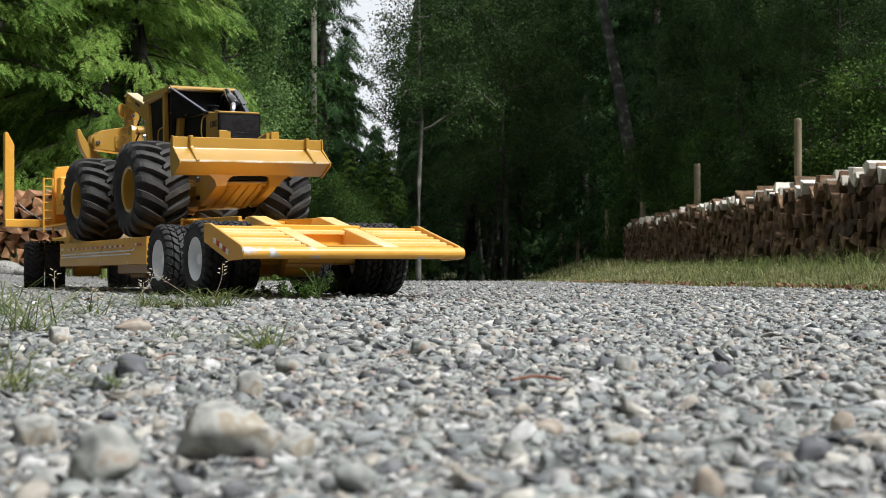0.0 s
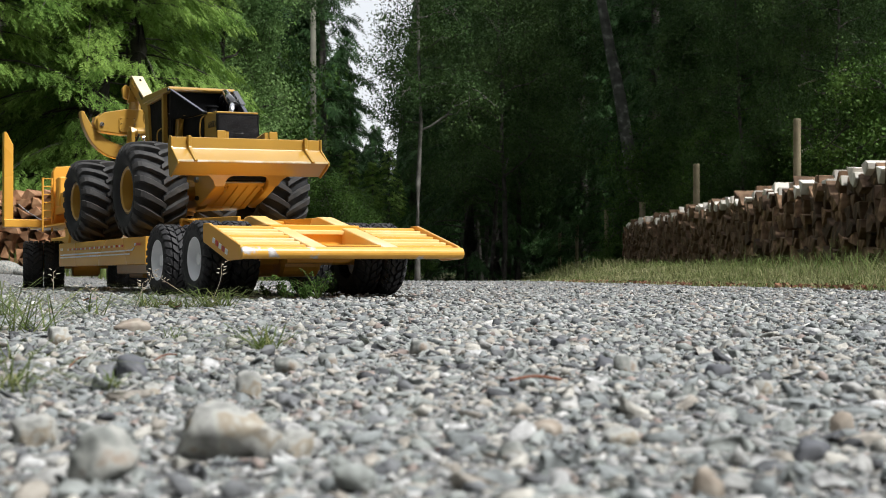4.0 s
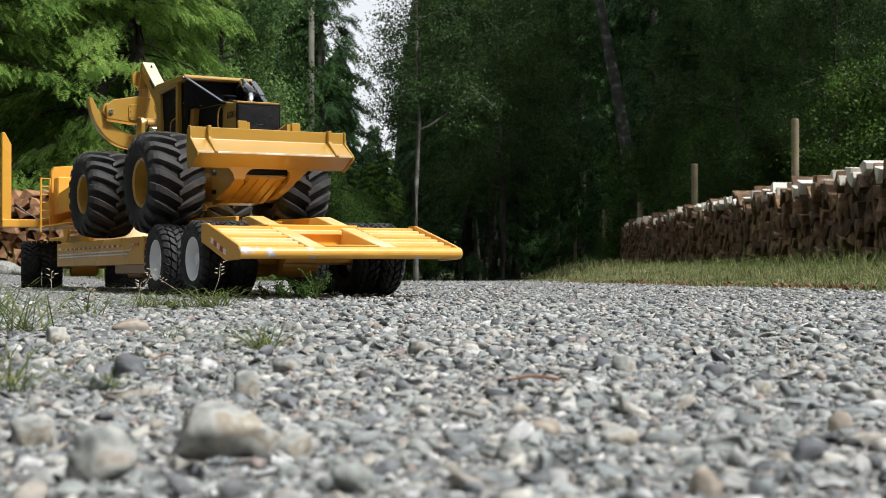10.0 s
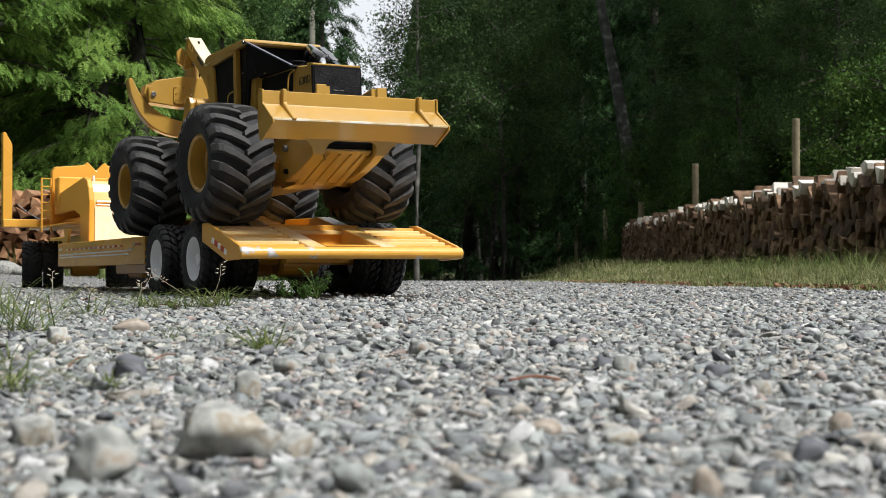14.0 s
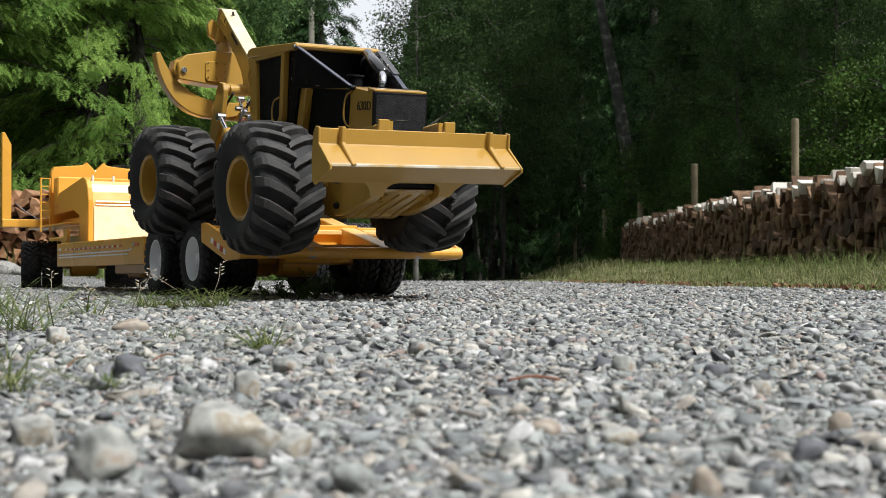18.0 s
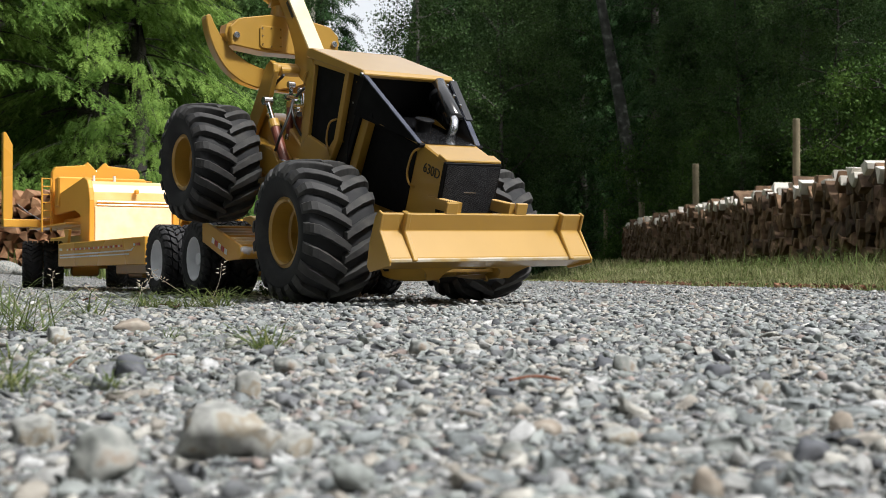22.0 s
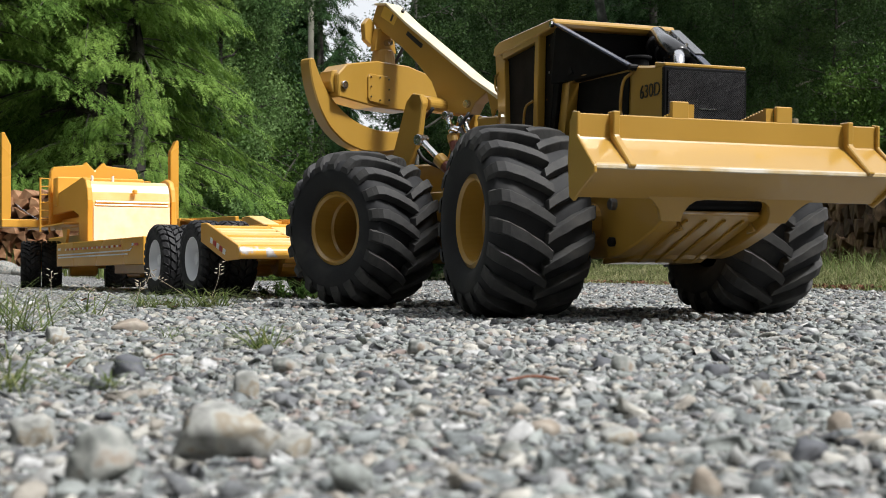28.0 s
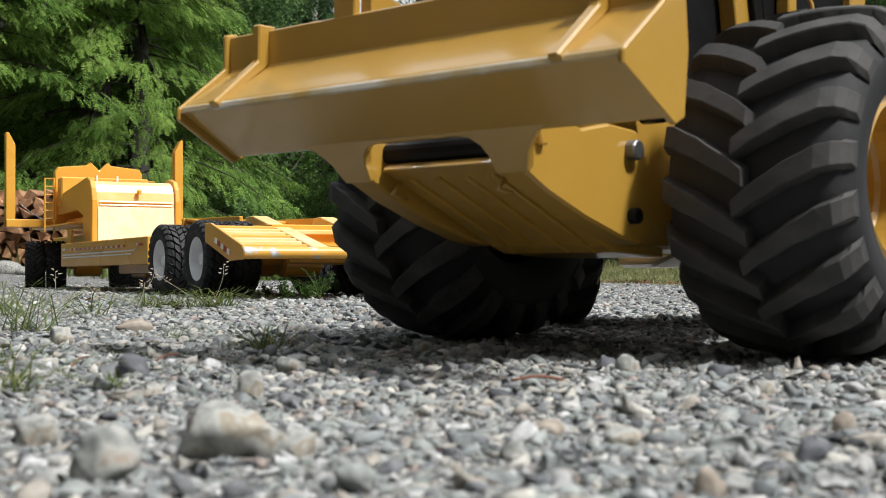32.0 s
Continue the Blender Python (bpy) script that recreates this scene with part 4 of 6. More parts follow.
def build_rear(sk):
    """The rear frame: its origin is the articulation joint, the axle lies behind it."""
    D = -REAR_PIVOT
    r = part("rear_frame", prism([(D + 0.20, -0.04), (D + 0.225, 0.02), (D + 0.17, 0.07), (D + 0.08, 0.10), (D - 0.02, 0.10), (D - 0.09, 0.06), (D - 0.11, -0.02), (D - 0.06, -0.05), (D + 0.1, -0.05)], -0.05, 0.05, 0.003), YELLOW, sk, "yellow rear frame with arch and hydraulics")
    part("rear_axle", rod((D, -0.12, 0), (D, 0.12, 0), 0.026, 20), YELLOW, r)
    part("joint", rod((-0.005, 0, -0.05), (-0.005, 0, 0.06), 0.022, 18, 0.002), YELLOW, r)
    for s in (-1, 1):
        part("arch_plate", prism([(D - 0.075, 0.03), (D - 0.03, 0.03), (D + 0.02, 0.14), (D + 0.028, 0.19), (D + 0.022, 0.204), (D + 0.006, 0.207), (D - 0.008, 0.195), (D - 0.045, 0.09)], *both(0.055, 0.066, s), 0.0015), YELLOW, r)
        part("shoulder", prism([(D - 0.03, 0.052), (D + 0.10, 0.056), (D + 0.15, 0.034), (D + 0.13, 0.002), (D - 0.02, 0.01)], *both(0.05, 0.085, s), 0.0015), YELLOW, r)
        cylinder_ram(r, (D + 0.152, s * 0.080, 0.044), (D + 0.034, s * 0.074, 0.134), 0.0092, "arch_cylinder")
        part("cylinder_bracket", prism([(D + 0.137, 0.02), (D + 0.167, 0.02), (D + 0.165, 0.05), (D + 0.142, 0.05)], *both(0.086, 0.09, s), 0.001), YELLOW, r)
        part("hose", tube(curve_points([(D + 0.12, s * 0.088, 0.06), (D + 0.135, s * 0.09, 0.09), (D + 0.12, s * 0.07, 0.13), (D + 0.09, s * 0.05, 0.15)], 5), 0.0026, 7), HOSE, r, "black hydraulic hose")
        part("fitting", rod((D + 0.085, s * 0.03, 0.135), (D + 0.125, s * 0.052, 0.132), 0.0055, 8), CHROME, r)
        cylinder_ram(r, (D + 0.13, s * 0.03, 0.06), (D + 0.075, s * 0.026, 0.165), 0.0075, "boom_cylinder")
        part("hose", tube(curve_points([(D + 0.03, s * 0.045, 0.185), (D + 0.0, s * 0.05, 0.15), (D + 0.02, s * 0.058, 0.11), (D + 0.06, s * 0.05, 0.09)], 5), 0.0028, 6), HOSE, r, "black hydraulic hose")
        part("hose", tube(curve_points([(D + 0.09, s * 0.03, 0.175), (D + 0.07, s * 0.04, 0.14), (D + 0.10, s * 0.045, 0.11), (D + 0.15, s * 0.04, 0.08)], 5), 0.0025, 6), HOSE, r, "black hydraulic hose")
        part("fitting", rod((D + 0.075, s * 0.034, 0.15), (D + 0.075, s * 0.06, 0.152), 0.005, 8), CHROME, r)
        part("fitting", rod((D + 0.10, s * 0.034, 0.14), (D + 0.10, s * 0.056, 0.14), 0.0045, 8), CHROME, r)
    for s, x in ((-1, 0.07), (1, 0.07)):
        cylinder_ram(r, (D + x + 0.02, s * 0.047, 0.08), (D + x - 0.015, s * 0.04, 0.172), 0.007, "lift_cylinder")
    part("valve_block", box((D + 0.05, -0.03, 0.1), (D + 0.085, 0.03, 0.135), 0.002), STEEL, r)
    part("arch_tube", rod((D + 0.012, -0.066, 0.192), (D + 0.012, 0.066, 0.192), 0.0125, 20), YELLOW, r)
    part("winch_drum", rod((D + 0.10, -0.035, 0.105), (D + 0.10, 0.035, 0.105), 0.024, 20, 0.002), COPPER, r)
    part("tower", box((D + 0.115, -0.04, 0.07), (D + 0.165, 0.04, 0.165), 0.002), YELLOW, r)


def build_boom(sk):
    """The grapple boom, about its pivot; in its rest pose it rises backwards."""
    P = Vector((0.02, 0, 0.19))
    o = [(-0.143, 0.337), (-0.132, 0.362), (-0.107, 0.360), (-0.06, 0.324), (0.082, 0.226), (0.112, 0.208), (0.085, 0.19), (0.075, 0.175), (0.04, 0.178), (0.006, 0.19), (0.004, 0.209), (-0.007, 0.230), (-0.04, 0.262), (-0.072, 0.288), (-0.136, 0.330)]
    b = part("boom", prism([(x - P.x, z - P.z) for x, z in o], -0.0125, 0.0125, 0.0015), YELLOW, sk, "yellow grapple boom with black lettering")
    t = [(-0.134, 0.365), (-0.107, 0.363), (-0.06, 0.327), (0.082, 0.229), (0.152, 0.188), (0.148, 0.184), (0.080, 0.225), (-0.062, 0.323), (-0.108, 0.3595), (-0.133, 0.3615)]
    part("top_plate", prism([(x - P.x, z - P.z) for x, z in t], -0.0165, 0.0165, 0.0006), GLAREYELLOW, b, "boom top plate painted pale to carry sun glare")
    for s in (-1, 1):
        part("gusset", prism([(x - P.x, z - P.z) for x, z in [(0.105, 0.213), (0.155, 0.183), (0.125, 0.178), (0.12, 0.165)]], *both(0.007, 0.0115, s), 0.001), YELLOW, b)
        part("pivot_boss", rod((0.0, s * 0.011, 0.0), (0.0, s * 0.05, 0.0), 0.0105, 18, 0.001), YELLOW, b)
        part("pivot_pin", rod((0.052, s * 0.012, 0.0), (0.052, s * 0.018, 0.0), 0.006, 12), STEEL, b)
        m = Matrix.Translation((-0.064, s * 0.0128, 0.108)) @ Matrix.Rotation(math.pi if s > 0 else 0, 4, "Z") @ Matrix.Rotation(math.pi / 2, 4, "X") @ Matrix.Rotation(radians(-36 * (1 if s < 0 else -1)), 4, "Z")
        part("maker_mark", box((-0.021, -0.0035, 0), (0.021, 0.0035, 0.0004), 0, m), LETTER, b, "black painted maker's mark")
        m2 = Matrix.Translation((-0.122, s * 0.0128, 0.152)) @ Matrix.Rotation(math.pi if s > 0 else 0, 4, "Z") @ Matrix.Rotation(math.pi / 2, 4, "X") @ Matrix.Rotation(radians(-30 * (1 if s < 0 else -1)), 4, "Z")
        st = part("warning_sticker", box((-0.018, -0.009, 0), (0.018, 0.009, 0.0004), 0, m2), STICKER, b, "yellow hazard sticker with black pictograms")
        bm = bmesh.new()
        v = [bm.verts.new(m2 @ Vector(q)) for q in ((-0.015, -0.006, 0.0007), (-0.003, -0.006, 0.0007), (-0.009, 0.006, 0.0007))]
        bm.faces.new(v)
        bmesh.ops.inset_individual(bm, faces=bm.faces[:], thickness=0.0018)
        bmesh.ops.delete(bm, geom=[f for f in bm.faces if len(f.verts) == 3], context="FACES")
        part("pictogram", bm, LETTER, st)
        part("pictogram", box((0.006, -0.006, 0.0004), (0.010, 0.005, 0.0008), 0, m2), LETTER, st)
    return b


def rounded(outline):
    """An outline with each corner cut twice, so that it reads as a curve."""
    for _ in range(2):
        pts = []
        for (a, b), (c, d) in zip(outline, outline[1:] + outline[:1]):
            pts += [(a * 0.8 + c * 0.2, b * 0.8 + d * 0.2), (a * 0.2 + c * 0.8, b * 0.2 + d * 0.8)]
        outline = pts
    return outline


def build_grapple(sk):
    """The grapple hangs plumb under the boom's tip, turned across the machine; its origin is the tip."""
    Z0 = 0.3390
    def across(outline, x0, x1, w=0.0012):
        bm = prism([(u, z - Z0) for u, z in outline], x0, x1, w)
        bmesh.ops.transform(bm, matrix=Matrix.Rotation(-math.pi / 2, 4, "Z"), verts=bm.verts)
        return bm
    head = [(0.117, 0.197), (0.119, 0.232), (0.10, 0.250), (0.035, 0.262), (-0.035, 0.262), (-0.10, 0.250), (-0.119, 0.232), (-0.117, 0.200), (-0.04, 0.188), (0.04, 0.188)]
    g = part("grapple", across(head, -0.024, 0.024, 0.002), YELLOW, sk, "yellow log grapple head and tines")
    # the two curved tines
    inner = [(0.163, 0.238), (0.146, 0.212), (0.122, 0.190), (0.092, 0.172), (0.06, 0.161), (0.025, 0.155), (-0.01, 0.154), (-0.045, 0.157), (-0.08, 0.167)]
    outer = [(-0.094, 0.150), (-0.06, 0.134), (-0.02, 0.123), (0.02, 0.118), (0.06, 0.119), (0.10, 0.129), (0.135, 0.150), (0.160, 0.180), (0.176, 0.214)]
    part("tine", across(rounded([(u * 0.88, z) for u, z in [(0.184, 0.252), (0.172, 0.256)] + inner + outer]), -0.018, 0.006, 0.002), YELLOW, g)
    part("tine", across(rounded([(-u * 0.88, z) for u, z in (inner[3:8] + outer[1:6])[::-1]]), -0.0405, -0.0195, 0.002), YELLOW, g)
    for s in (1, -1):
        part("tine_arm", across([(s * u, z) for u, z in [(0.126, 0.22), (0.122, 0.238), (0.10, 0.242), (0.085, 0.222), (0.10, 0.203), (0.12, 0.205)]], -0.014, 0.014, 0.001), YELLOW, g)
        for x in (-0.026, 0.026):
            bm = rod((x - 0.003, -s * 0.107, 0.216 - Z0), (x + 0.003, -s * 0.107, 0.216 - Z0), 0.0064, 14, 0.001)
            part("pin", bm, STEEL, g, "bright steel pin")
    for x in (-0.0255, 0.0255):
        cv = part("cover_plate", across([(0.012, 0.192), (0.054, 0.196), (0.058, 0.201), (0.058, 0.234), (0.054, 0.239), (0.014, 0.239), (0.009, 0.234), (0.009, 0.197)], -0.0018, 0.0018, 0.0008), YELLOW, g, "bolted yellow cover plate")
        cv.location = (x, 0, 0)
        for u, z in ((-0.01, 0.201), (0.01, 0.199), (0.029, 0.203), (0.029, 0.219), (0.029, 0.234), (0.01, 0.235), (-0.01, 0.234), (-0.01, 0.218)):
            e, u = (1 if x > 0 else -1), u + 0.024
            part("bolt", rod((x + e * 0.0015, -u, z - Z0), (x + e * 0.0035, -u, z - Z0), 0.0016, 6), STEEL, g)
    # rotator, links and the swivel up to the tip
    part("rotator", rod((0, 0, 0.258 - Z0), (0, 0, 0.285 - Z0), 0.022, 20, 0.002, 0.017), YELLOW, g)
    part("yoke", across([(-0.024, 0.282), (0.024, 0.282), (0.017, 0.318), (0.006, 0.322), (-0.006, 0.322), (-0.017, 0.318)], -0.006, 0.006, 0.001), YELLOW, g)
    part("yoke", across([(0.018, 0.29), (0.034, 0.30), (0.036, 0.325), (0.026, 0.336), (0.014, 0.33), (0.012, 0.31)], -0.016, -0.006, 0.001), YELLOW, g)
    part("swivel", rod((0, 0, 0.312 - Z0), (0, 0, 0.0), 0.012, 16, 0.002), YELLOW, g)
    part("yoke_pin", rod((-0.018, 0, 0.297 - Z0), (0.018, 0, 0.297 - Z0), 0.0055, 12, 0.001), STEEL, g)
    part("hose", tube(curve_points([(0.015, 0.01, 0.262 - Z0), (0.03, 0.02, 0.30 - Z0), (0.03, 0.01, 0.33 - Z0), (0.045, 0.0, 0.345 - Z0)], 5), 0.0028, 6), HOSE, g, "black hydraulic hose")
    return g


# yellow paled to stand in for glare on the boom's top plate
GLAREYELLOW = mat("glare_pale_yellow", [(0.35, (0.74, 0.60, 0.34)), (0.65, (0.80, 0.70, 0.48))], 0.3, 0, 12, 4, 0.03, 60, coat=0.8)
STICKER = mat("hazard_sticker", [(0.4, (0.72, 0.45, 0.06)), (0.6, (0.78, 0.5, 0.08))], 0.4, 0, 50, 2, 0)


def build_skidder():
    sk = thing("grapple_skidder", "yellow and black scale-model log skidder driving off its trailer", "skidder")
    build_front(sk)
    build_cab(sk)
    build_blade(sk)
    build_skid_plate(sk)
    build_rear(sk)
    boom, grapple = build_boom(sk), build_grapple(sk)
    wheels = {(f, s): skidder_wheel(sk, "front_wheel" if f else "rear_wheel", s) for f in (1, 0) for s in (-1, 1)}
    return sk, boom, grapple, wheels


SKIDDER, BOOM, GRAPPLE, WHEELS = build_skidder()
REAR = next(o for o in SKIDDER.children if o.name.startswith("rear_frame"))


# ---- trees, shrubs and grass ----
BARK = mat("dark_bark", [(0.3, (0.022, 0.019, 0.016)), (0.5, (0.045, 0.039, 0.033)), (0.72, (0.095, 0.087, 0.076))], 0.9, 0, 5, 8, 0.8, 30, distance=0.02)
GREYBARK = mat("grey_alder_bark", [(0.3, (0.06, 0.057, 0.05)), (0.5, (0.12, 0.114, 0.10)), (0.72, (0.24, 0.23, 0.21))], 0.9, 0, 4, 8, 0.6, 30, distance=0.02)
DEADWOOD = mat("bleached_branch", [(0.3, (0.24, 0.21, 0.17)), (0.7, (0.40, 0.36, 0.30))], 0.85, 0, 9, 6, 0.4, 60)
CEDAR = leafy("cedar_green", [(0.3, (0.09, 0.175, 0.036)), (0.5, (0.18, 0.30, 0.064)), (0.72, (0.275, 0.405, 0.095))], 1.6, 0.32, 0.4)
GREYLEAF = leafy("dusty_green_leaf", [(0.3, (0.085, 0.16, 0.055)), (0.5, (0.14, 0.235, 0.08)), (0.72, (0.20, 0.31, 0.115))], 1.2, 0.4, 0.35)
FIR = leafy("fir_green", [(0.3, (0.024, 0.058, 0.02)), (0.55, (0.042, 0.092, 0.03)), (0.75, (0.07, 0.13, 0.043))], 1.0, 0.4, 0.2)
ALDER = leafy("alder_green", [(0.3, (0.026, 0.054, 0.018)), (0.5, (0.048, 0.09, 0.028)), (0.72, (0.088, 0.145, 0.045))], 0.8, 0.3)
SHRUB = leafy("shrub_green", [(0.3, (0.038, 0.082, 0.018)), (0.55, (0.065, 0.125, 0.026)), (0.75, (0.11, 0.18, 0.038))], 2.0, 0.4)
GRASS = leafy("meadow_grass", [(0.3, (0.07, 0.107, 0.027)), (0.5, (0.17, 0.19, 0.074)), (0.68, (0.37, 0.34, 0.20))], 2.6, 0.4, 0.35)
TUFT = leafy("green_grass", [(0.3, (0.075, 0.115, 0.03)), (0.55, (0.135, 0.175, 0.055)), (0.75, (0.26, 0.25, 0.11))], 9.0, 0.35, 0.35)


def frames_from(dirs, roll):
    """Turns that lay x along dirs, with a roll about it."""
    d = dirs / np.linalg.norm(dirs, axis=1, keepdims=True)
    up = np.tile(np.array([0.0, 0, 1]), (len(d), 1))
    side = np.cross(up, d)
    side /= np.maximum(np.linalg.norm(side, axis=1, keepdims=True), 1e-6)
    nor = np.cross(d, side)
    c, s = np.cos(roll)[:, None], np.sin(roll)[:, None]
    return np.stack([d, side * c + nor * s, nor * c - side * s], 2)


def strew(shapes, pick, places, dirs, roll, size):
    """Copies of small leaf shapes (verts, quads) at places, laid along dirs; gives arrays for one mesh."""
    M = frames_from(dirs, roll)
    V, F, n0 = [], [], 0
    for k, (sv, sf) in enumerate(shapes):
        sel = np.nonzero(pick == k)[0]
        if not len(sel):
            continue
        v = np.einsum("nij,kj->nki", M[sel], sv) * size[sel][:, None, None] + places[sel][:, None, :]
        f = sf[None] + (np.arange(len(sel)) * len(sv))[:, None, None] + n0
        V.append(v.reshape(-1, 3))
        F.append(f.reshape(-1, 4))
        n0 += len(sel) * len(sv)
    return np.concatenate(V), np.concatenate(F)


def frond(rng, pairs=8, droop=0.25, spread=0.34, broad=0.055):
    """A flat feathery spray along x, of unit length, hanging at its end."""
    v, f = [], []
    def leaf(a, b, w):
        a, b = np.array(a), np.array(b)
        d = b - a
        side = np.cross(d, [0, 0, 1.0])
        side = side / (np.linalg.norm(side) + 1e-9) * w
        i = len(v)
        v.extend([a, a + d * 0.45 + side, b, a + d * 0.45 - side])
        f.append((i, i + 1, i + 2, i + 3))
    bend = lambda t: np.array([t, 0, -droop * t * t])
    for k in range(pairs):
        t = (k + 0.6) / pairs
        l = spread * (1 - 0.65 * t) * rng.uniform(0.75, 1.2)
        for s in (-1, 1):
            a = bend(t - 0.03)
            leaf(a, a + np.array([l * 0.75, s * l, -droop * l * (0.6 + t) * rng.uniform(0.6, 1.5)]), broad * rng.uniform(0.7, 1.2))
    leaf(bend(0.55), bend(1.08), broad * 0.8)
    return np.array(v), np.array(f)


def leaf_clump(rng, n=17, leaf=0.115):
    """A handful of pointed leaves round a twig tip, of about unit spread."""
    v, f = [], []
    for _ in range(n):
        c = rng.normal(scale=0.36, size=3)
        d = rng.normal(size=3)
        d /= np.linalg.norm(d)
        s = np.cross(d, rng.normal(size=3))
        s /= np.linalg.norm(s)
        k = leaf * rng.uniform(0.7, 1.3)
        i = len(v)
        v.extend([c - d * k, c + s * k * 0.55 + np.cross(d, s) * k * 0.12, c + d * k * 1.1, c - s * k * 0.55 + np.cross(d, s) * k * 0.12])
        f.append((i, i + 1, i + 2, i + 3))
    return np.array(v), np.array(f)


def limb_mesh(runs, seg=6):
    """Tapered limbs through runs of (point, radius)."""
    V, F = [], []
    for run in runs:
        base = len(V)
        for (p, r), nx in zip(run, list(run[1:]) + [run[-1]]):
            p = Vector(p)
            d = (Vector(nx[0]) - p)
            if d.length < 1e-6:
                d = p - Vector(run[-2][0])
            q = d.to_track_quat("Z", "Y")
            for i in range(seg):
                a = 2 * math.pi * i / seg
                V.append(p + q @ Vector((math.cos(a) * r, math.sin(a) * r, 0)))
        for j in range(len(run) - 1):
            for i in range(seg):
                k = (i + 1) % seg
                F.append((base + j * seg + i, base + j * seg + k, base + (j + 1) * seg + k, base + (j + 1) * seg + i))
    return [tuple(v) for v in V], F


def trunk_run(rng, height, r0, r1, lean=(0, 0), wobble=0.1, n=9):
    run, x, y = [], 0.0, 0.0
    for k in range(n + 1):
        t = k / n
        run.append(((x + lean[0] * t * height, y + lean[1] * t * height, t * height - (0.3 if k == 0 else 0)), r0 * (1 - t) + r1 * t + (0.35 * r0 if k == 0 else 0)))
        x += rng.normal(scale=wobble * height / n * 0.3)
        y += rng.normal(scale=wobble * height / n * 0.3)
    return run


def conifer(seed, height, radius, leaves, fronds, size, low=0.08, droop=0.35, bark=None, label="", category="tree"):
    """A conifer: straight trunk, drooping boughs set all round, each with hanging feathery sprays."""
    rng = np.random.default_rng(seed)
    t = thing("conifer_tree", label, category, "forest trees")
    run = trunk_run(rng, height, radius * 0.085 + 0.06, 0.02, wobble=0.04)
    runs, pl, di = [run], [], []
    cedar = leaves is CEDAR
    per = 140 if cedar else 30
    boughs = int(fronds / per)
    for b in range(boughs):
        h = low + (1 - low) * (b + rng.uniform()) / boughs
        z = h * height
        az = b * 2.399 + rng.normal(scale=0.4)
        length = radius * (1 - h) ** 0.75 * rng.uniform(0.6, 1.15) + 0.25
        dx, dy = math.cos(az), math.sin(az)
        rise = 0.12 + rng.normal(scale=0.08)
        pts = []
        for k in range(6):
            u = k / 5
            pts.append(((dx * length * u, dy * length * u, z + length * (rise * u - droop * u * u)), (0.012 if cedar else 0.022) * (1.1 - u) * (1.2 - h) + 0.003))
        runs.append(pts)
        m = per
        u = rng.uniform(0.15, 1.0, m) ** 0.6
        sw = rng.normal(scale=0.75, size=m)
        px = np.stack([dx * length * u, dy * length * u, z + length * (rise * u - droop * u * u)], 1)
        if cedar:
            # side branchlets spread the bough into a hanging fan with a ragged edge
            arm = np.sort(rng.uniform(-1, 1, 9))[rng.integers(0, 9, m)]
            side = arm * (0.18 + 0.34 * length * (1.1 - u)) * rng.uniform(0.3, 1.0, m)
            px += np.stack([-dy * side, dx * side, -0.32 * np.abs(side)], 1) + rng.normal(scale=(0.05, 0.05, 0.035), size=(m, 3))
            sw = 0.75 * np.sign(side) * np.minimum(1.0, np.abs(side) * 2.5) + rng.normal(scale=0.3, size=m)
        else:
            px += rng.normal(scale=0.07, size=(m, 3))
        dd = np.stack([np.cos(az + sw), np.sin(az + sw), -0.3 - (0.6 if cedar else 0.4) * rng.uniform(size=m)], 1)
        pl.append(px)
        di.append(dd)
    pl, di = np.concatenate(pl), np.concatenate(di)
    shapes = [frond(rng, 6, rng.uniform(0.15, 0.6), rng.uniform(0.26, 0.4) if cedar else 0.34, 0.045) for _ in range(4)]
    n = len(pl)
    V, F = strew(shapes, rng.integers(0, 4, n), pl, di, rng.normal(scale=0.35 if cedar else 0.5, size=n), size * rng.uniform(0.65, 1.3, n))
    tv, tf = limb_mesh(runs)
    a = new("trunk", raw_mesh("trunk", tv, tf, bark or BARK, True))
    c = new("crown", raw_mesh("crown", V, F, leaves))
    a.parent = c.parent = t
    return t


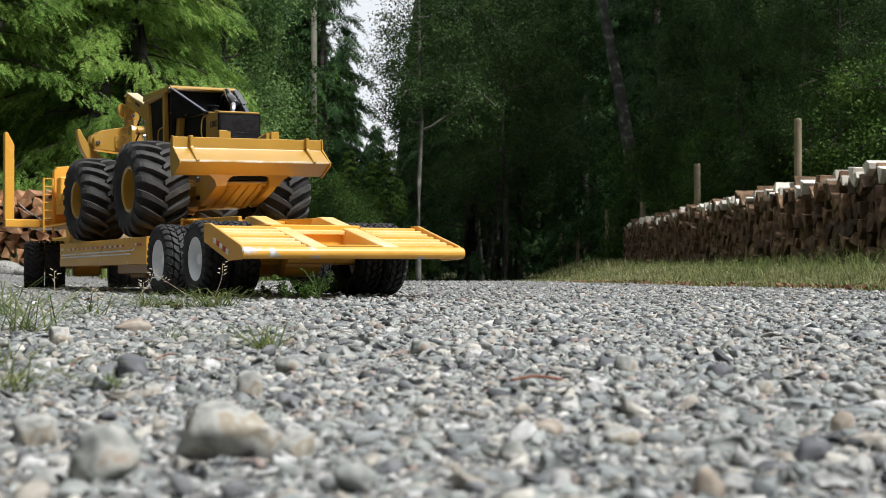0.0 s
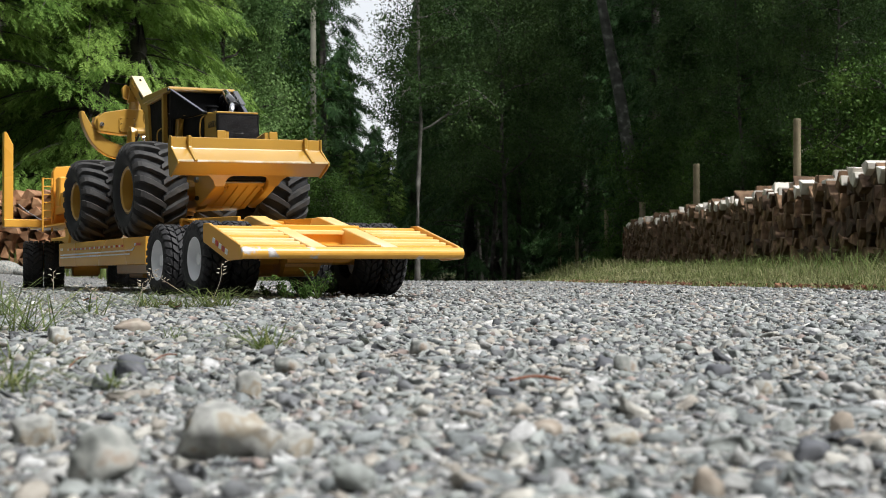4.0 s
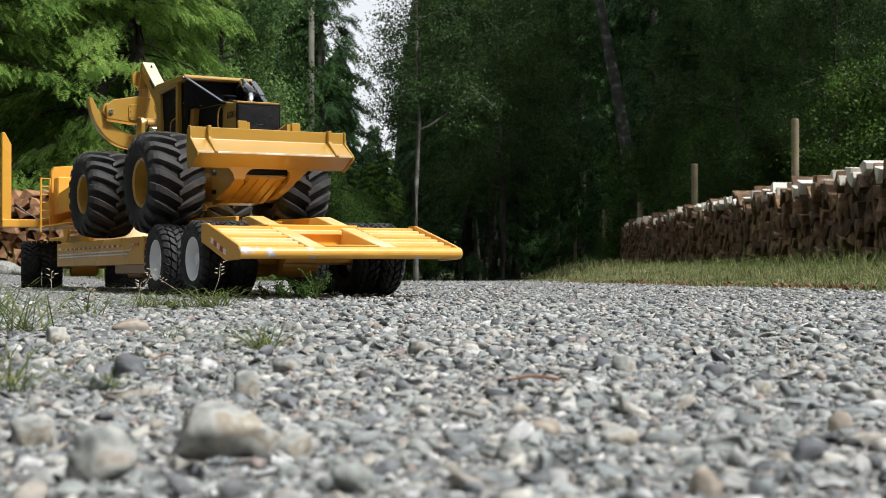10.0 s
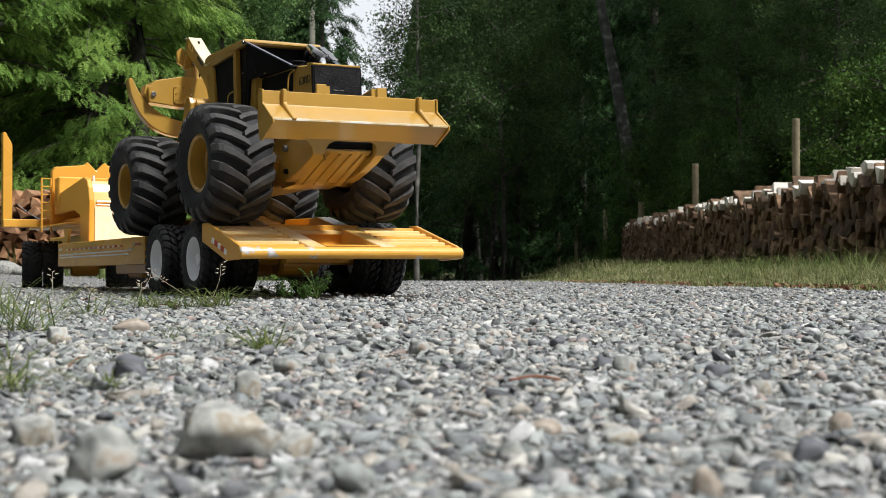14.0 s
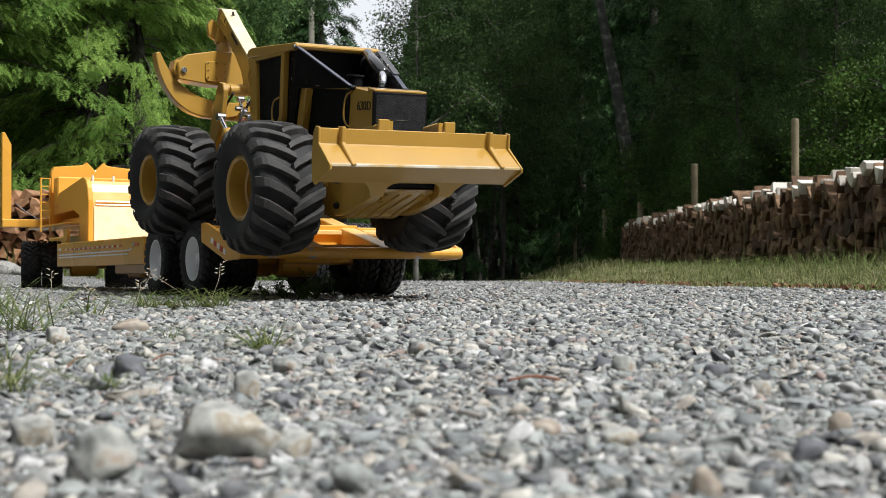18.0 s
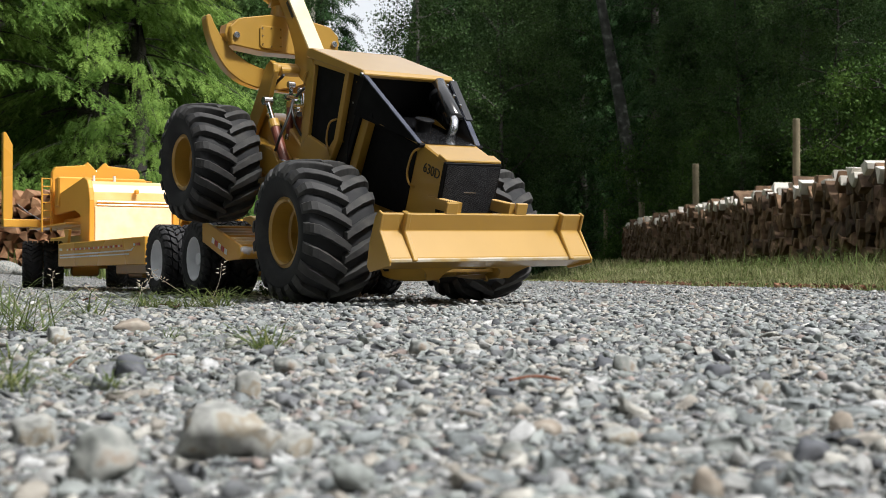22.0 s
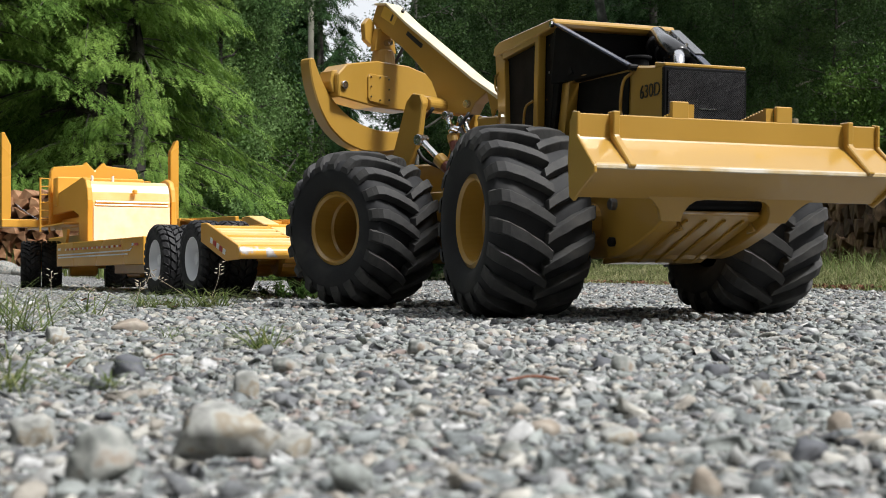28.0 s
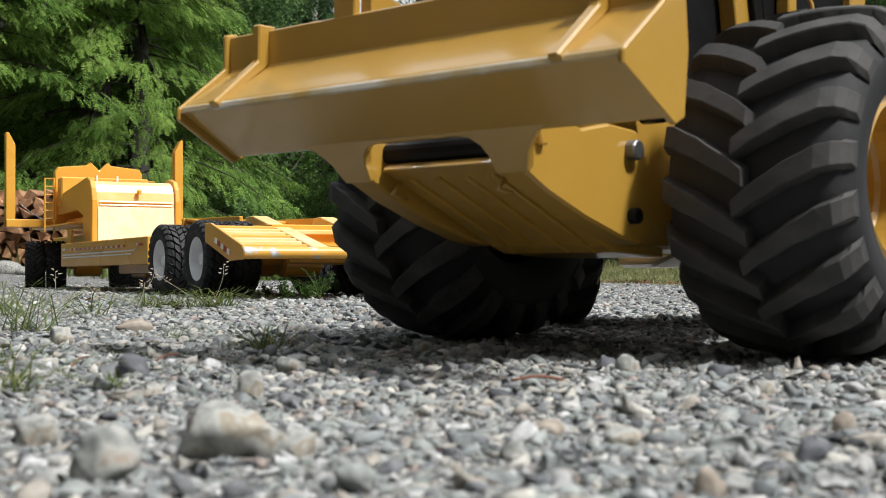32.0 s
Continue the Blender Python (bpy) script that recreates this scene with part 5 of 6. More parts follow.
def broadleaf(seed, height, crown, leaves, clumps, size, trunk_r, lean=(0, 0), start=0.35, bark=None, label="", category="tree", name="broadleaf_tree"):
    """A broad-leaved tree: tapered leaning trunk, forking limbs, leaf clumps on the twigs with gaps between."""
    rng = np.random.default_rng(seed)
    t = thing(name, label, category, "forest trees" if category == "tree" else "forest shrubs")
    run = trunk_run(rng, height, trunk_r, trunk_r * 0.2, lean, 0.12)
    runs, tips = [run], []
    def at(u):
        k = min(len(run) - 2, int(u * (len(run) - 1)))
        f = u * (len(run) - 1) - k
        return Vector(run[k][0]).lerp(Vector(run[k + 1][0]), f), run[k][1] * (1 - f) + run[k + 1][1] * f
    nb = 26
    for b in range(nb):
        u = start + (1 - start) * (b + rng.uniform()) / nb
        p, r = at(min(u, 0.99))
        az = b * 2.4 + rng.normal(scale=0.5)
        el = rng.uniform(0.1, 0.7)
        length = crown * rng.uniform(0.55, 1.1) * (1.15 - 0.55 * (u - start) / (1 - start))
        d = Vector((math.cos(az) * math.cos(el), math.sin(az) * math.cos(el), math.sin(el)))
        pts = []
        for k in range(6):
            v = k / 5
            q = p + d * length * v + Vector((0, 0, -0.18 * length * v * v)) + Vector(rng.normal(scale=0.04 * length, size=3)) * (v > 0)
            pts.append((q, max(0.006, r * 0.42 * (1 - v) + 0.006)))
        runs.append(pts)
        for k in range(2, 6):
            tips.append(pts[k][0])
            for _ in range(2):
                e = pts[k][0] + Vector(rng.normal(scale=0.22 * length, size=3))
                runs.append([(pts[k][0], 0.008), ((pts[k][0] + e) / 2 + Vector(rng.normal(scale=0.03 * length, size=3)), 0.006), (e, 0.004)])
                tips.append(e)
    tips = np.array([v[:] for v in tips])
    n = clumps
    pl = tips[rng.integers(0, len(tips), n)] + rng.normal(scale=0.11 * crown, size=(n, 3)) * rng.uniform(0.2, 1.3, (n, 1))
    shapes = [leaf_clump(rng) for _ in range(5)]
    V, F = strew(shapes, rng.integers(0, 5, n), pl, rng.normal(size=(n, 3)), rng.uniform(0, 6, n), size * rng.uniform(0.7, 1.4, n))
    tv, tf = limb_mesh(runs)
    a = new("trunk", raw_mesh("trunk", tv, tf, bark or GREYBARK, True))
    c = new("crown", raw_mesh("crown", V, F, leaves))
    a.parent = c.parent = t
    return t


def put(tree, x, y, turn=0.0, scale=1.0, first=False):
    m = Matrix.Translation((x, y, ground_z(x, y))) @ Matrix.Rotation(turn, 4, "Z")
    if first:
        tree.matrix_basis = m
        return tree
    t = copy_thing(tree, m)
    t.scale = (scale, scale, scale * (0.92 + 0.16 * ((x * 7.3) % 1)))
    return t


def build_forest():
    rng = np.random.default_rng(21)
    ced = [conifer(s, 11, 2.3, CEDAR, 15500, 0.165, lo, 0.42, label="bright green western red cedar with drooping feathery boughs") for s, lo in ((1, 0.07), (2, 0.07), (10, 0.21))]
    firs = [conifer(s, 15, 2.6, FIR, 3000, 0.5, 0.05, 0.3, label="tall dark green fir at the forest edge") for s in (3, 4)]
    ald = [broadleaf(s, 14, 3.0, ALDER, 4600, 0.27, 0.085, ln, 0.2, BARK, label="slender dark-stemmed alder with fine open foliage") for s, ln in ((5, (0.02, 0)), (6, (-0.05, 0.02)), (7, (0.09, 0)))]
    und = [broadleaf(s, 2.2, 1.3, SHRUB, 2200, 0.16, 0.03, (0, 0), 0.1, BARK, "dense green leafy shrub under the trees", "shrub", "shrub") for s in (8, 9)]
    grey = [broadleaf(11, 6.5, 0.95, GREYLEAF, 4600, 0.17, 0.05, (0, 0), 0.06, BARK, label="dusty green young leafy tree beside the cedars")]
    thin = [broadleaf(12, 9.5, 1.15, ALDER, 2000, 0.2, 0.052, (-0.012, 0), 0.3, GREYBARK, label="slender grey-stemmed alder with sparse leaves over the drive")]
    used = set()

    def plant(lst, k, x, y, s=1.0):
        t = lst[k % len(lst)]
        first = t.name not in used
        used.add(t.name)
        put(t, x, y, 0.0 if first else rng.uniform(0, 6.28), s, first)

    # cedars beside the drive, behind the trailer
    for i, (x, y, s) in enumerate([(-4.15, 14.8, 1.0), (-5.9, 13.0, 1.0), (-7.6, 15.5, 1.05), (-5.3, 17.8, 1.1), (-7.4, 11.4, 0.9), (-9.0, 13.0, 1.0), (-4.9, 21.5, 1.0), (-5.3, 13.4, 0.9), (-4.35, 18.3, 0.85), (-3.5, 14.2, 0.72), (-4.6, 16.0, 1.0), (-3.0, 52, 0.5), (-2.55, 57, 0.56), (-3.9, 51, 0.5), (-2.2, 60, 0.42)]):
        plant(ced, 2 if -5.95 < x < -4.5 and y < 14 else i % 2, x, y, s)
    for x, y, s in ((-2.95, 16.4, 0.95), (-3.75, 20.0, 1.1)):
        plant(grey, 0, x, y, s)
    plant(thin, 0, -0.47, 22.0)
    # mixed woods behind them and along the far side of the drive
    for i, (x, y, s) in enumerate([(-6.0, 25, 1), (-7.6, 21, 1), (-10.5, 18, 1), (-5.8, 33, 1.1), (-9, 28, 1), (-13, 24, 1.1), (-8.2, 42, 1.1), (-11.5, 36, 1.1), (-8.0, 54, 1.0), (-7.4, 60, 1.1), (-15, 32, 1.1)]):
        plant(firs, i, x, y, s)
    # far firs that leave a notch of sky over the drive
    for i, (x, y, s) in enumerate([(-5.2, 53, 1.15), (-6.8, 55, 1.2), (-4.3, 78, 0.62), (-2.4, 84, 0.62), (-7.6, 88, 1.02), (2.4, 80, 1.1), (-6.1, 72, 0.88), (-0.6, 76, 0.9), (-5.2, 92, 0.75), (-6.6, 63, 0.85), (-3.1, 64, 0.45), (-2.2, 70, 0.5),
                                   (-4.1, 70, 0.5), (-5.6, 60, 0.74), (-5.0, 66, 0.7), (-6.5, 58, 1.0), (-1.5, 62, 0.85), (-0.9, 68, 1.0), (-2.0, 72, 0.62), (0.75, 38, 0.9)]):
        plant(firs, i, x, y, s)
    for i, (x, y, s) in enumerate([(-6.2, 28, 0.9), (-8.0, 30, 1.0), (-7.2, 42, 0.9), (-10.2, 50, 1.0), (0.6, 62, 1.0), (1.6, 54, 1.1), (1.55, 33, 0.9), (1.0, 43, 1.0)]):
        plant(ald, i, x, y, s)
    # the shaded wood behind the fence
    for i, (x, y, s) in enumerate([(7.4, 20.5, 1.0), (8.0, 25.5, 1.1), (7.2, 33, 1.1), (9.2, 19.5, 1.0), (2.4, 58, 1.1), (7.8, 39, 1.2), (10.6, 30, 1.2), (1.6, 64, 1.1), (4.9, 62, 1.2), (8.6, 46, 1.2), (3.9, 68, 1.2), (6.6, 58, 1.2), (5.9, 66, 1.2), (13.5, 36, 1.2), (12.5, 24, 1.1), (7.5, 57.5, 1.1), (9.5, 56, 1.2), (8.2, 62, 1.2), (5.9, 53, 0.9), (6.3, 44, 1.1), (6.1, 36.5, 0.9)]):
        plant(firs, i + 1, x, y, s)
    for i, (x, y, s) in enumerate([(4.95, 15.8, 0.42), (5.75, 17.6, 0.5), (4.4, 18.4, 0.4), (6.5, 19.5, 0.6), (5.7, 14.6, 0.4), (6.2, 26, 0.45), (5.7, 28.5, 0.42), (8.3, 27, 1.0), (2.3, 50, 1.0), (1.5, 46, 1.1), (10, 40, 1.2), (3.0, 60, 1.2), (2.2, 38, 1.0), (6.4, 29, 1.0), (0.9, 49, 1.0), (7.7, 22.5, 1.0), (1.3, 36.5, 0.8)]):
        plant(ald, i, x, y, s)
    # unseen woods round the clearing, side and behind, added to block low skylight
    for i, (x, y, s) in enumerate([(14.5, 12, 0.7), (14.5, 6, 0.62), (15.5, 3.5, 0.6), (15, 1, 0.6), (16, 9, 0.7), (14, 16, 0.9), (14, -4, 0.7), (-9, 6, 1.1), (-10, 0, 1.1), (-9, -6, 1.1), (-5, -13, 1.1), (5, -14, 1.1), (0, -17, 1.2), (-2.5, -11.5, 1.1), (3.2, -14, 1.15), (11, -9, 1.2), (-7.5, -9.5, 1.15), (16, -1.5, 0.7), (-11.5, 3.5, 1.2), (-8.3, 2.8, 1.0), (-8.2, -2.5, 1.1), (8.2, -13, 1.2), (-11, -4, 1.2), (4.8, -17.5, 1.2), (-5.5, -18, 1.2), (0.4, -13.5, 1.1), (-9.5, 9.2, 1.0)]):
        plant(firs, i, x, y, s)
    for i, (x, y, s) in enumerate([(5.1, 13.9, 0.9), (5.7, 18.8, 1), (5.8, 24.5, 1.1), (6.2, 21, 1.2), (6.9, 23, 1.3), (6.6, 26, 1.2), (-4.1, 20.5, 1.5), (-4.4, 23.5, 1.9), (-2.6, 24, 1.0), (-3.3, 23, 1.1), (-2.9, 30, 1.1), (-4.4, 21.5, 1.1), (-3.7, 36, 1.2), (-6.4, 18.0, 1.1),
                                   (5.8, 15.2, 1.0), (7.6, 20.2, 1.2), (-4.5, 46, 1.3), (-3.4, 44, 1.3), (-3.9, 54, 1.3), (-1.6, 56, 1.3), (-4.6, 37, 1.2), (5.3, 30, 1.3), (5.2, 21.8, 1.0), (6.2, 18.0, 1.1), (4.35, 31.2, 0.42), (4.75, 34.0, 0.4), (4.05, 30.4, 0.36)]):
        plant(und, i, x, y, s)
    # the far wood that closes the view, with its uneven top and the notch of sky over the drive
    # near-black colour stands in for forest shade; the unseen rear half blocks low sky
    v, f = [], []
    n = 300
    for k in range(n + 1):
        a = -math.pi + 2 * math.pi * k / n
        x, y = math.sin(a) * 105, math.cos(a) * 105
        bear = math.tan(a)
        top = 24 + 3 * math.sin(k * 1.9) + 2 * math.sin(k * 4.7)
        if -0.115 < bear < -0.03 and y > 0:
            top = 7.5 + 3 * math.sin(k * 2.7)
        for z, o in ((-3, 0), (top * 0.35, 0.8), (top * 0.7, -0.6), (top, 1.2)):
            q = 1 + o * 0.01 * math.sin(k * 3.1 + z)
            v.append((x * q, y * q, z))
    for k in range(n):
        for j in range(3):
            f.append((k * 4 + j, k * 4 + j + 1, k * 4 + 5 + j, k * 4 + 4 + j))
    tagged(new("backdrop", raw_mesh("backdrop", v, f, mat("far_wood_shade_dark", [(0.35, (0.006, 0.014, 0.006)), (0.6, (0.016, 0.034, 0.012)), (0.8, (0.03, 0.055, 0.02))], 0.95, 0, 0.6, 9, 0.0))), "far forest wall coloured near-black for the wood's shade", "forest", kind="structure")


build_forest()


def blades(rng, places, length, width, lean):
    """Curved grass blades of two segments each, as arrays."""
    n = len(places)
    az = rng.uniform(0, 6.283, n)
    l = length * rng.uniform(0.5, 1.35, n)
    w = width * rng.uniform(0.7, 1.3, n)
    k = lean * rng.uniform(0.2, 1.6, n)
    d = np.stack([np.cos(az), np.sin(az), np.zeros(n)], 1)
    s = np.stack([-np.sin(az), np.cos(az), np.zeros(n)], 1)
    up = np.array([0, 0, 1.0])
    p0, p1 = places, places + d * (l * k * 0.3)[:, None] + up * (l * 0.55)[:, None]
    p2 = places + d * (l * k)[:, None] + up * (l * np.maximum(0.35, 1 - 0.35 * k))[:, None]
    V = np.stack([p0 - s * w[:, None], p0 + s * w[:, None], p1 + s * w[:, None] * 0.8, p1 - s * w[:, None] * 0.8, p2 + s * w[:, None] * 0.12, p2 - s * w[:, None] * 0.12], 1)
    F = np.array([[0, 1, 2, 3], [3, 2, 4, 5]])[None] + (np.arange(n) * 6)[:, None, None]
    return V.reshape(-1, 3), F.reshape(-1, 4)


def build_grass():
    rng = np.random.default_rng(8)
    # the verge between the drive and the firewood
    y = 3.0 + 20 * rng.uniform(size=60000) ** 1.7
    x = np.array([verge_x(b) for b in y]) + (rng.uniform(0, 1, len(y)) ** 1.25 - 0.01) * np.clip(2.8 - np.array([verge_x(b) for b in y]), 0.5, 3)
    clump = np.sin(x * 9 + np.sin(y * 3) * 2) * np.sin(y * 4.3 + x * 2) + rng.normal(scale=0.6, size=len(x))
    keep = clump > -0.75
    x, y = x[keep], y[keep]
    pl = np.stack([x, y, [ground_z(a, b) - 0.004 for a, b in zip(x, y)]], 1)
    h = np.clip((x - np.array([verge_x(b) for b in y])) / 1.0, 0.1, 1)
    V1, F1 = blades(rng, pl, (0.028 + 0.085 * h ** 1.4) * np.clip(1.5 - 0.07 * y, 0.4, 1), 0.0013 + 0.0005 * y / 8, 1.1)
    tagged(new("grass", raw_mesh("verge_grass", V1, F1, GRASS)), "dry and green unmown grass along the drive", "grass", kind="stuff")
    # taller arching stems at the foot of the firewood
    y = 5.2 + 13 * rng.uniform(size=2400) ** 1.4
    x = 2.5 - np.abs(rng.normal(scale=0.3, size=len(y)))
    pl = np.stack([x, y, [ground_z(a, b) - 0.004 for a, b in zip(x, y)]], 1)
    V1, F1 = blades(rng, pl, 0.22 * np.clip(1.6 - 0.085 * y, 0.3, 1), 0.0016, 1.5)
    tagged(new("grass", raw_mesh("tall_grass", V1, F1, TUFT)), "taller arching green grass at the foot of the firewood", "grass", kind="stuff")
    # rough green at the foot of the wood on the other side
    y = 9.5 + 30 * rng.uniform(size=9000) ** 1.4
    x = -0.10 * y - 0.6 - rng.uniform(size=len(y)) ** 1.5 * 4
    pl = np.stack([x, y, [ground_z(a, b) - 0.004 for a, b in zip(x, y)]], 1)
    V1, F1 = blades(rng, pl, 0.22, 0.006, 0.6)
    tagged(new("grass", raw_mesh("wood_edge_grass", V1, F1, TUFT)), "green grass at the wood's edge", "grass", kind="stuff")
    y = 14 + 30 * rng.uniform(size=6000)
    x = np.array([verge_x(b) for b in y]) - 0.4 + rng.uniform(size=len(y)) * 3
    pl = np.stack([x, y, [ground_z(a, b) - 0.004 for a, b in zip(x, y)]], 1)
    V1, F1 = blades(rng, pl, 0.12, 0.006, 0.6)
    tagged(new("grass", raw_mesh("far_grass", V1, F1, GRASS)), "pale grass where the drive drops away", "grass", kind="stuff")


build_grass()

LITTER = mat("leaf_litter", [(0.3, (0.10, 0.035, 0.018)), (0.5, (0.21, 0.09, 0.05)), (0.7, (0.33, 0.20, 0.12))], 0.85, 0, 9, 5, 0.2, 200, by="island", spread=0.5)


def build_litter():
    rng = np.random.default_rng(44)
    y = 2.9 + 6 * rng.uniform(size=1500) ** 1.6
    x = np.array([verge_x(b) for b in y]) + rng.normal(0.03, 0.05, len(y))
    keep = np.sin(y * 5 + 1) + np.sin(y * 13) + rng.normal(scale=0.7, size=len(y)) > 0.1
    x, y = x[keep], y[keep]
    pl = np.stack([x, y, [ground_z(a, b) + 0.009 for a, b in zip(x, y)]], 1)
    n = len(pl)
    shapes = [leaf_clump(rng, 3, 0.5) for _ in range(4)]
    V, F = strew(shapes, rng.integers(0, 4, n), pl, rng.normal(size=(n, 3)) * (1, 1, 0.25), rng.normal(scale=0.5, size=n), 0.011 * rng.uniform(0.6, 1.5, n))
    tagged(new("leaf_litter", raw_mesh("leaf_litter", V, F, LITTER)), "red-brown fallen leaves along the gravel's edge", "leaf litter", kind="stuff")


build_litter()


# ---- firewood, fence and poles ----
LOGEND = mat("split_wood", [(0.25, (0.15, 0.07, 0.033)), (0.5, (0.31, 0.155, 0.075)), (0.75, (0.46, 0.27, 0.15))], 0.85, 0, 14, 7, 0.5, 90, spread=0.4, distance=0.004)
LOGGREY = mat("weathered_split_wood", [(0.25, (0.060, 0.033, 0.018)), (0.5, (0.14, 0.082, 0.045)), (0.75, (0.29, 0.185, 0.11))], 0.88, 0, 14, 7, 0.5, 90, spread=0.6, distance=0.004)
# whitish wood for the top course: the sunlight is in its colour
LOGTOP = mat("sunlit_pale_split_wood", [(0.3, (0.58, 0.54, 0.47)), (0.7, (0.76, 0.72, 0.66))], 0.85, 0, 16, 6, 0.4, 90, spread=0.2)
POST = mat("round_post_wood", [(0.3, (0.16, 0.13, 0.08)), (0.7, (0.30, 0.25, 0.16))], 0.85, 0, 8, 7, 0.4, 60)
POLE = mat("utility_pole_wood", [(0.3, (0.105, 0.105, 0.08)), (0.7, (0.16, 0.158, 0.122))], 0.9, 0, 3, 7, 0.15, 40)


LICHEN = mat("lichened_bark", [(0.35, (0.035, 0.035, 0.03)), (0.54, (0.07, 0.072, 0.06)), (0.6, (0.13, 0.135, 0.115)), (0.7, (0.26, 0.27, 0.24))], 0.9, 0, 5, 8, 0.8, 30, distance=0.02)


def split_log(rng, length, size, material, name):
    """A split billet: a wedge with a bark side, rough ends and slightly twisted length, lying along x."""
    kind = rng.choice([0, 0, 1, 3, 3, 3])
    if kind == 0:
        sec = [(-0.5, -0.42), (0.52, -0.38), (0.12, 0.5)]
    elif kind == 1:
        sec = [(-0.5, -0.3), (0.0, -0.48), (0.5, -0.3), (0.42, 0.12), (-0.1, 0.5)]
    else:
        sec = [(-0.30, -0.5), (0.34, -0.44), (0.06, 0.62)]
    sec = [(y * size * 1.55 * rng.uniform(0.8, 1.15), z * size * rng.uniform(0.9, 1.35)) for y, z in sec]
    bm = bmesh.new()
    a = [bm.verts.new((rng.uniform(-0.01, 0.01), y, z)) for y, z in sec]
    b = [bm.verts.new((length + rng.uniform(-0.01, 0.01), y * 0.95 + 0.004, z * 0.95)) for y, z in sec]
    n = len(sec)
    bm.faces.new(a)
    bm.faces.new(b[::-1])
    for i in range(n):
        bm.faces.new((a[(i + 1) % n], a[i], b[i], b[(i + 1) % n]))
    bmesh.ops.recalc_face_normals(bm, faces=bm.faces)
    bevel(bm, size * 0.035)
    return link(name, bm, material)


def firewood_stack(name, label, material, place, length, height, log, limit=300, top=None, seed=3, ragged=0.03):
    """Billets stacked in uneven courses; place(s, h, depth) says where along the stack they lie."""
    rng = np.random.default_rng(seed)
    st = thing(name, label, "firewood stack")
    kinds = [split_log(rng, 0.4, log, material, "billet") for _ in range(9)]
    tops = [split_log(rng, 0.4, log * k, top or material, "sunlit_pale_billet") for k in (0.8, 0.55, 0.7, 0.5)]
    cells = []
    rows = int(round(height / (log * 0.86)))
    for r in range(rows):
        s = rng.uniform(0, log)
        while s < length:
            w = log * 1.4 * rng.uniform(0.82, 1.12)
            cells.append((s + w / 2, (r + 0.5) * log * 0.86 + rng.normal(scale=log * 0.08), False))
            s += w
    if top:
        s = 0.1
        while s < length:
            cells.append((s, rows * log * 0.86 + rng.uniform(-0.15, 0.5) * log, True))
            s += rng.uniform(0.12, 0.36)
        s = 0.1
        while s < length:
            cells.append((s, rows * log * 0.86 + rng.uniform(0.0, 0.45) * log, False))
            s += rng.uniform(0.3, 1.1)
    cells.sort(key=lambda c: (not c[2], c[0]))
    made, rest = 0, []
    for s, h, is_top in cells:
        m = place(s, h) @ Matrix.Translation((rng.normal(scale=ragged), 0, 0)) @ Matrix.Rotation(math.pi + rng.normal(scale=0.5) if is_top else rng.choice([0.0, math.pi, math.pi]) + rng.normal(scale=0.42), 4, "X") @ Matrix.Rotation(rng.normal(scale=0.03), 4, "Z")
        me = (tops if is_top and top else kinds)[rng.integers(0, 4 if is_top and top else 9)]
        if made < limit:
            ob = new("billet", me)
            ob.parent, ob.matrix_basis = st, m
            made += 1
        else:
            rest.append((me, m))
    if rest:
        bm = bmesh.new()
        for me, m in rest:
            k = len(bm.verts)
            bm.from_mesh(me)
            bm.verts.ensure_lookup_table()
            for v in bm.verts[k:]:
                v.co = m @ v.co
        o = part("far_billet_stuff", bm, material, st)
        o["kind"] = "stuff"
    return st


def right_place(s, h):
    y = 6.6 + s
    return Matrix.Translation((2.72 + 0.02 * (y - 7) + 0.02 * math.sin(y), y, -0.045 + h))


firewood_stack("firewood_stack", "long stack of weathered split firewood, top course painted pale for sunlight", LOGGREY, right_place, 14.5, 0.70, 0.112, 300, LOGTOP, 3, 0.016)


def left_place(s, h):
    return Matrix.Translation((-4.6 + s, 9.7 + 0.03 * s, 0.03 + h)) @ Matrix.Rotation(math.pi / 2, 4, "Z")


firewood_stack("firewood_stack", "short stack of orange-brown split firewood behind the trailer", LOGEND, left_place, 1.62, 0.62, 0.076, 300, None, 4)


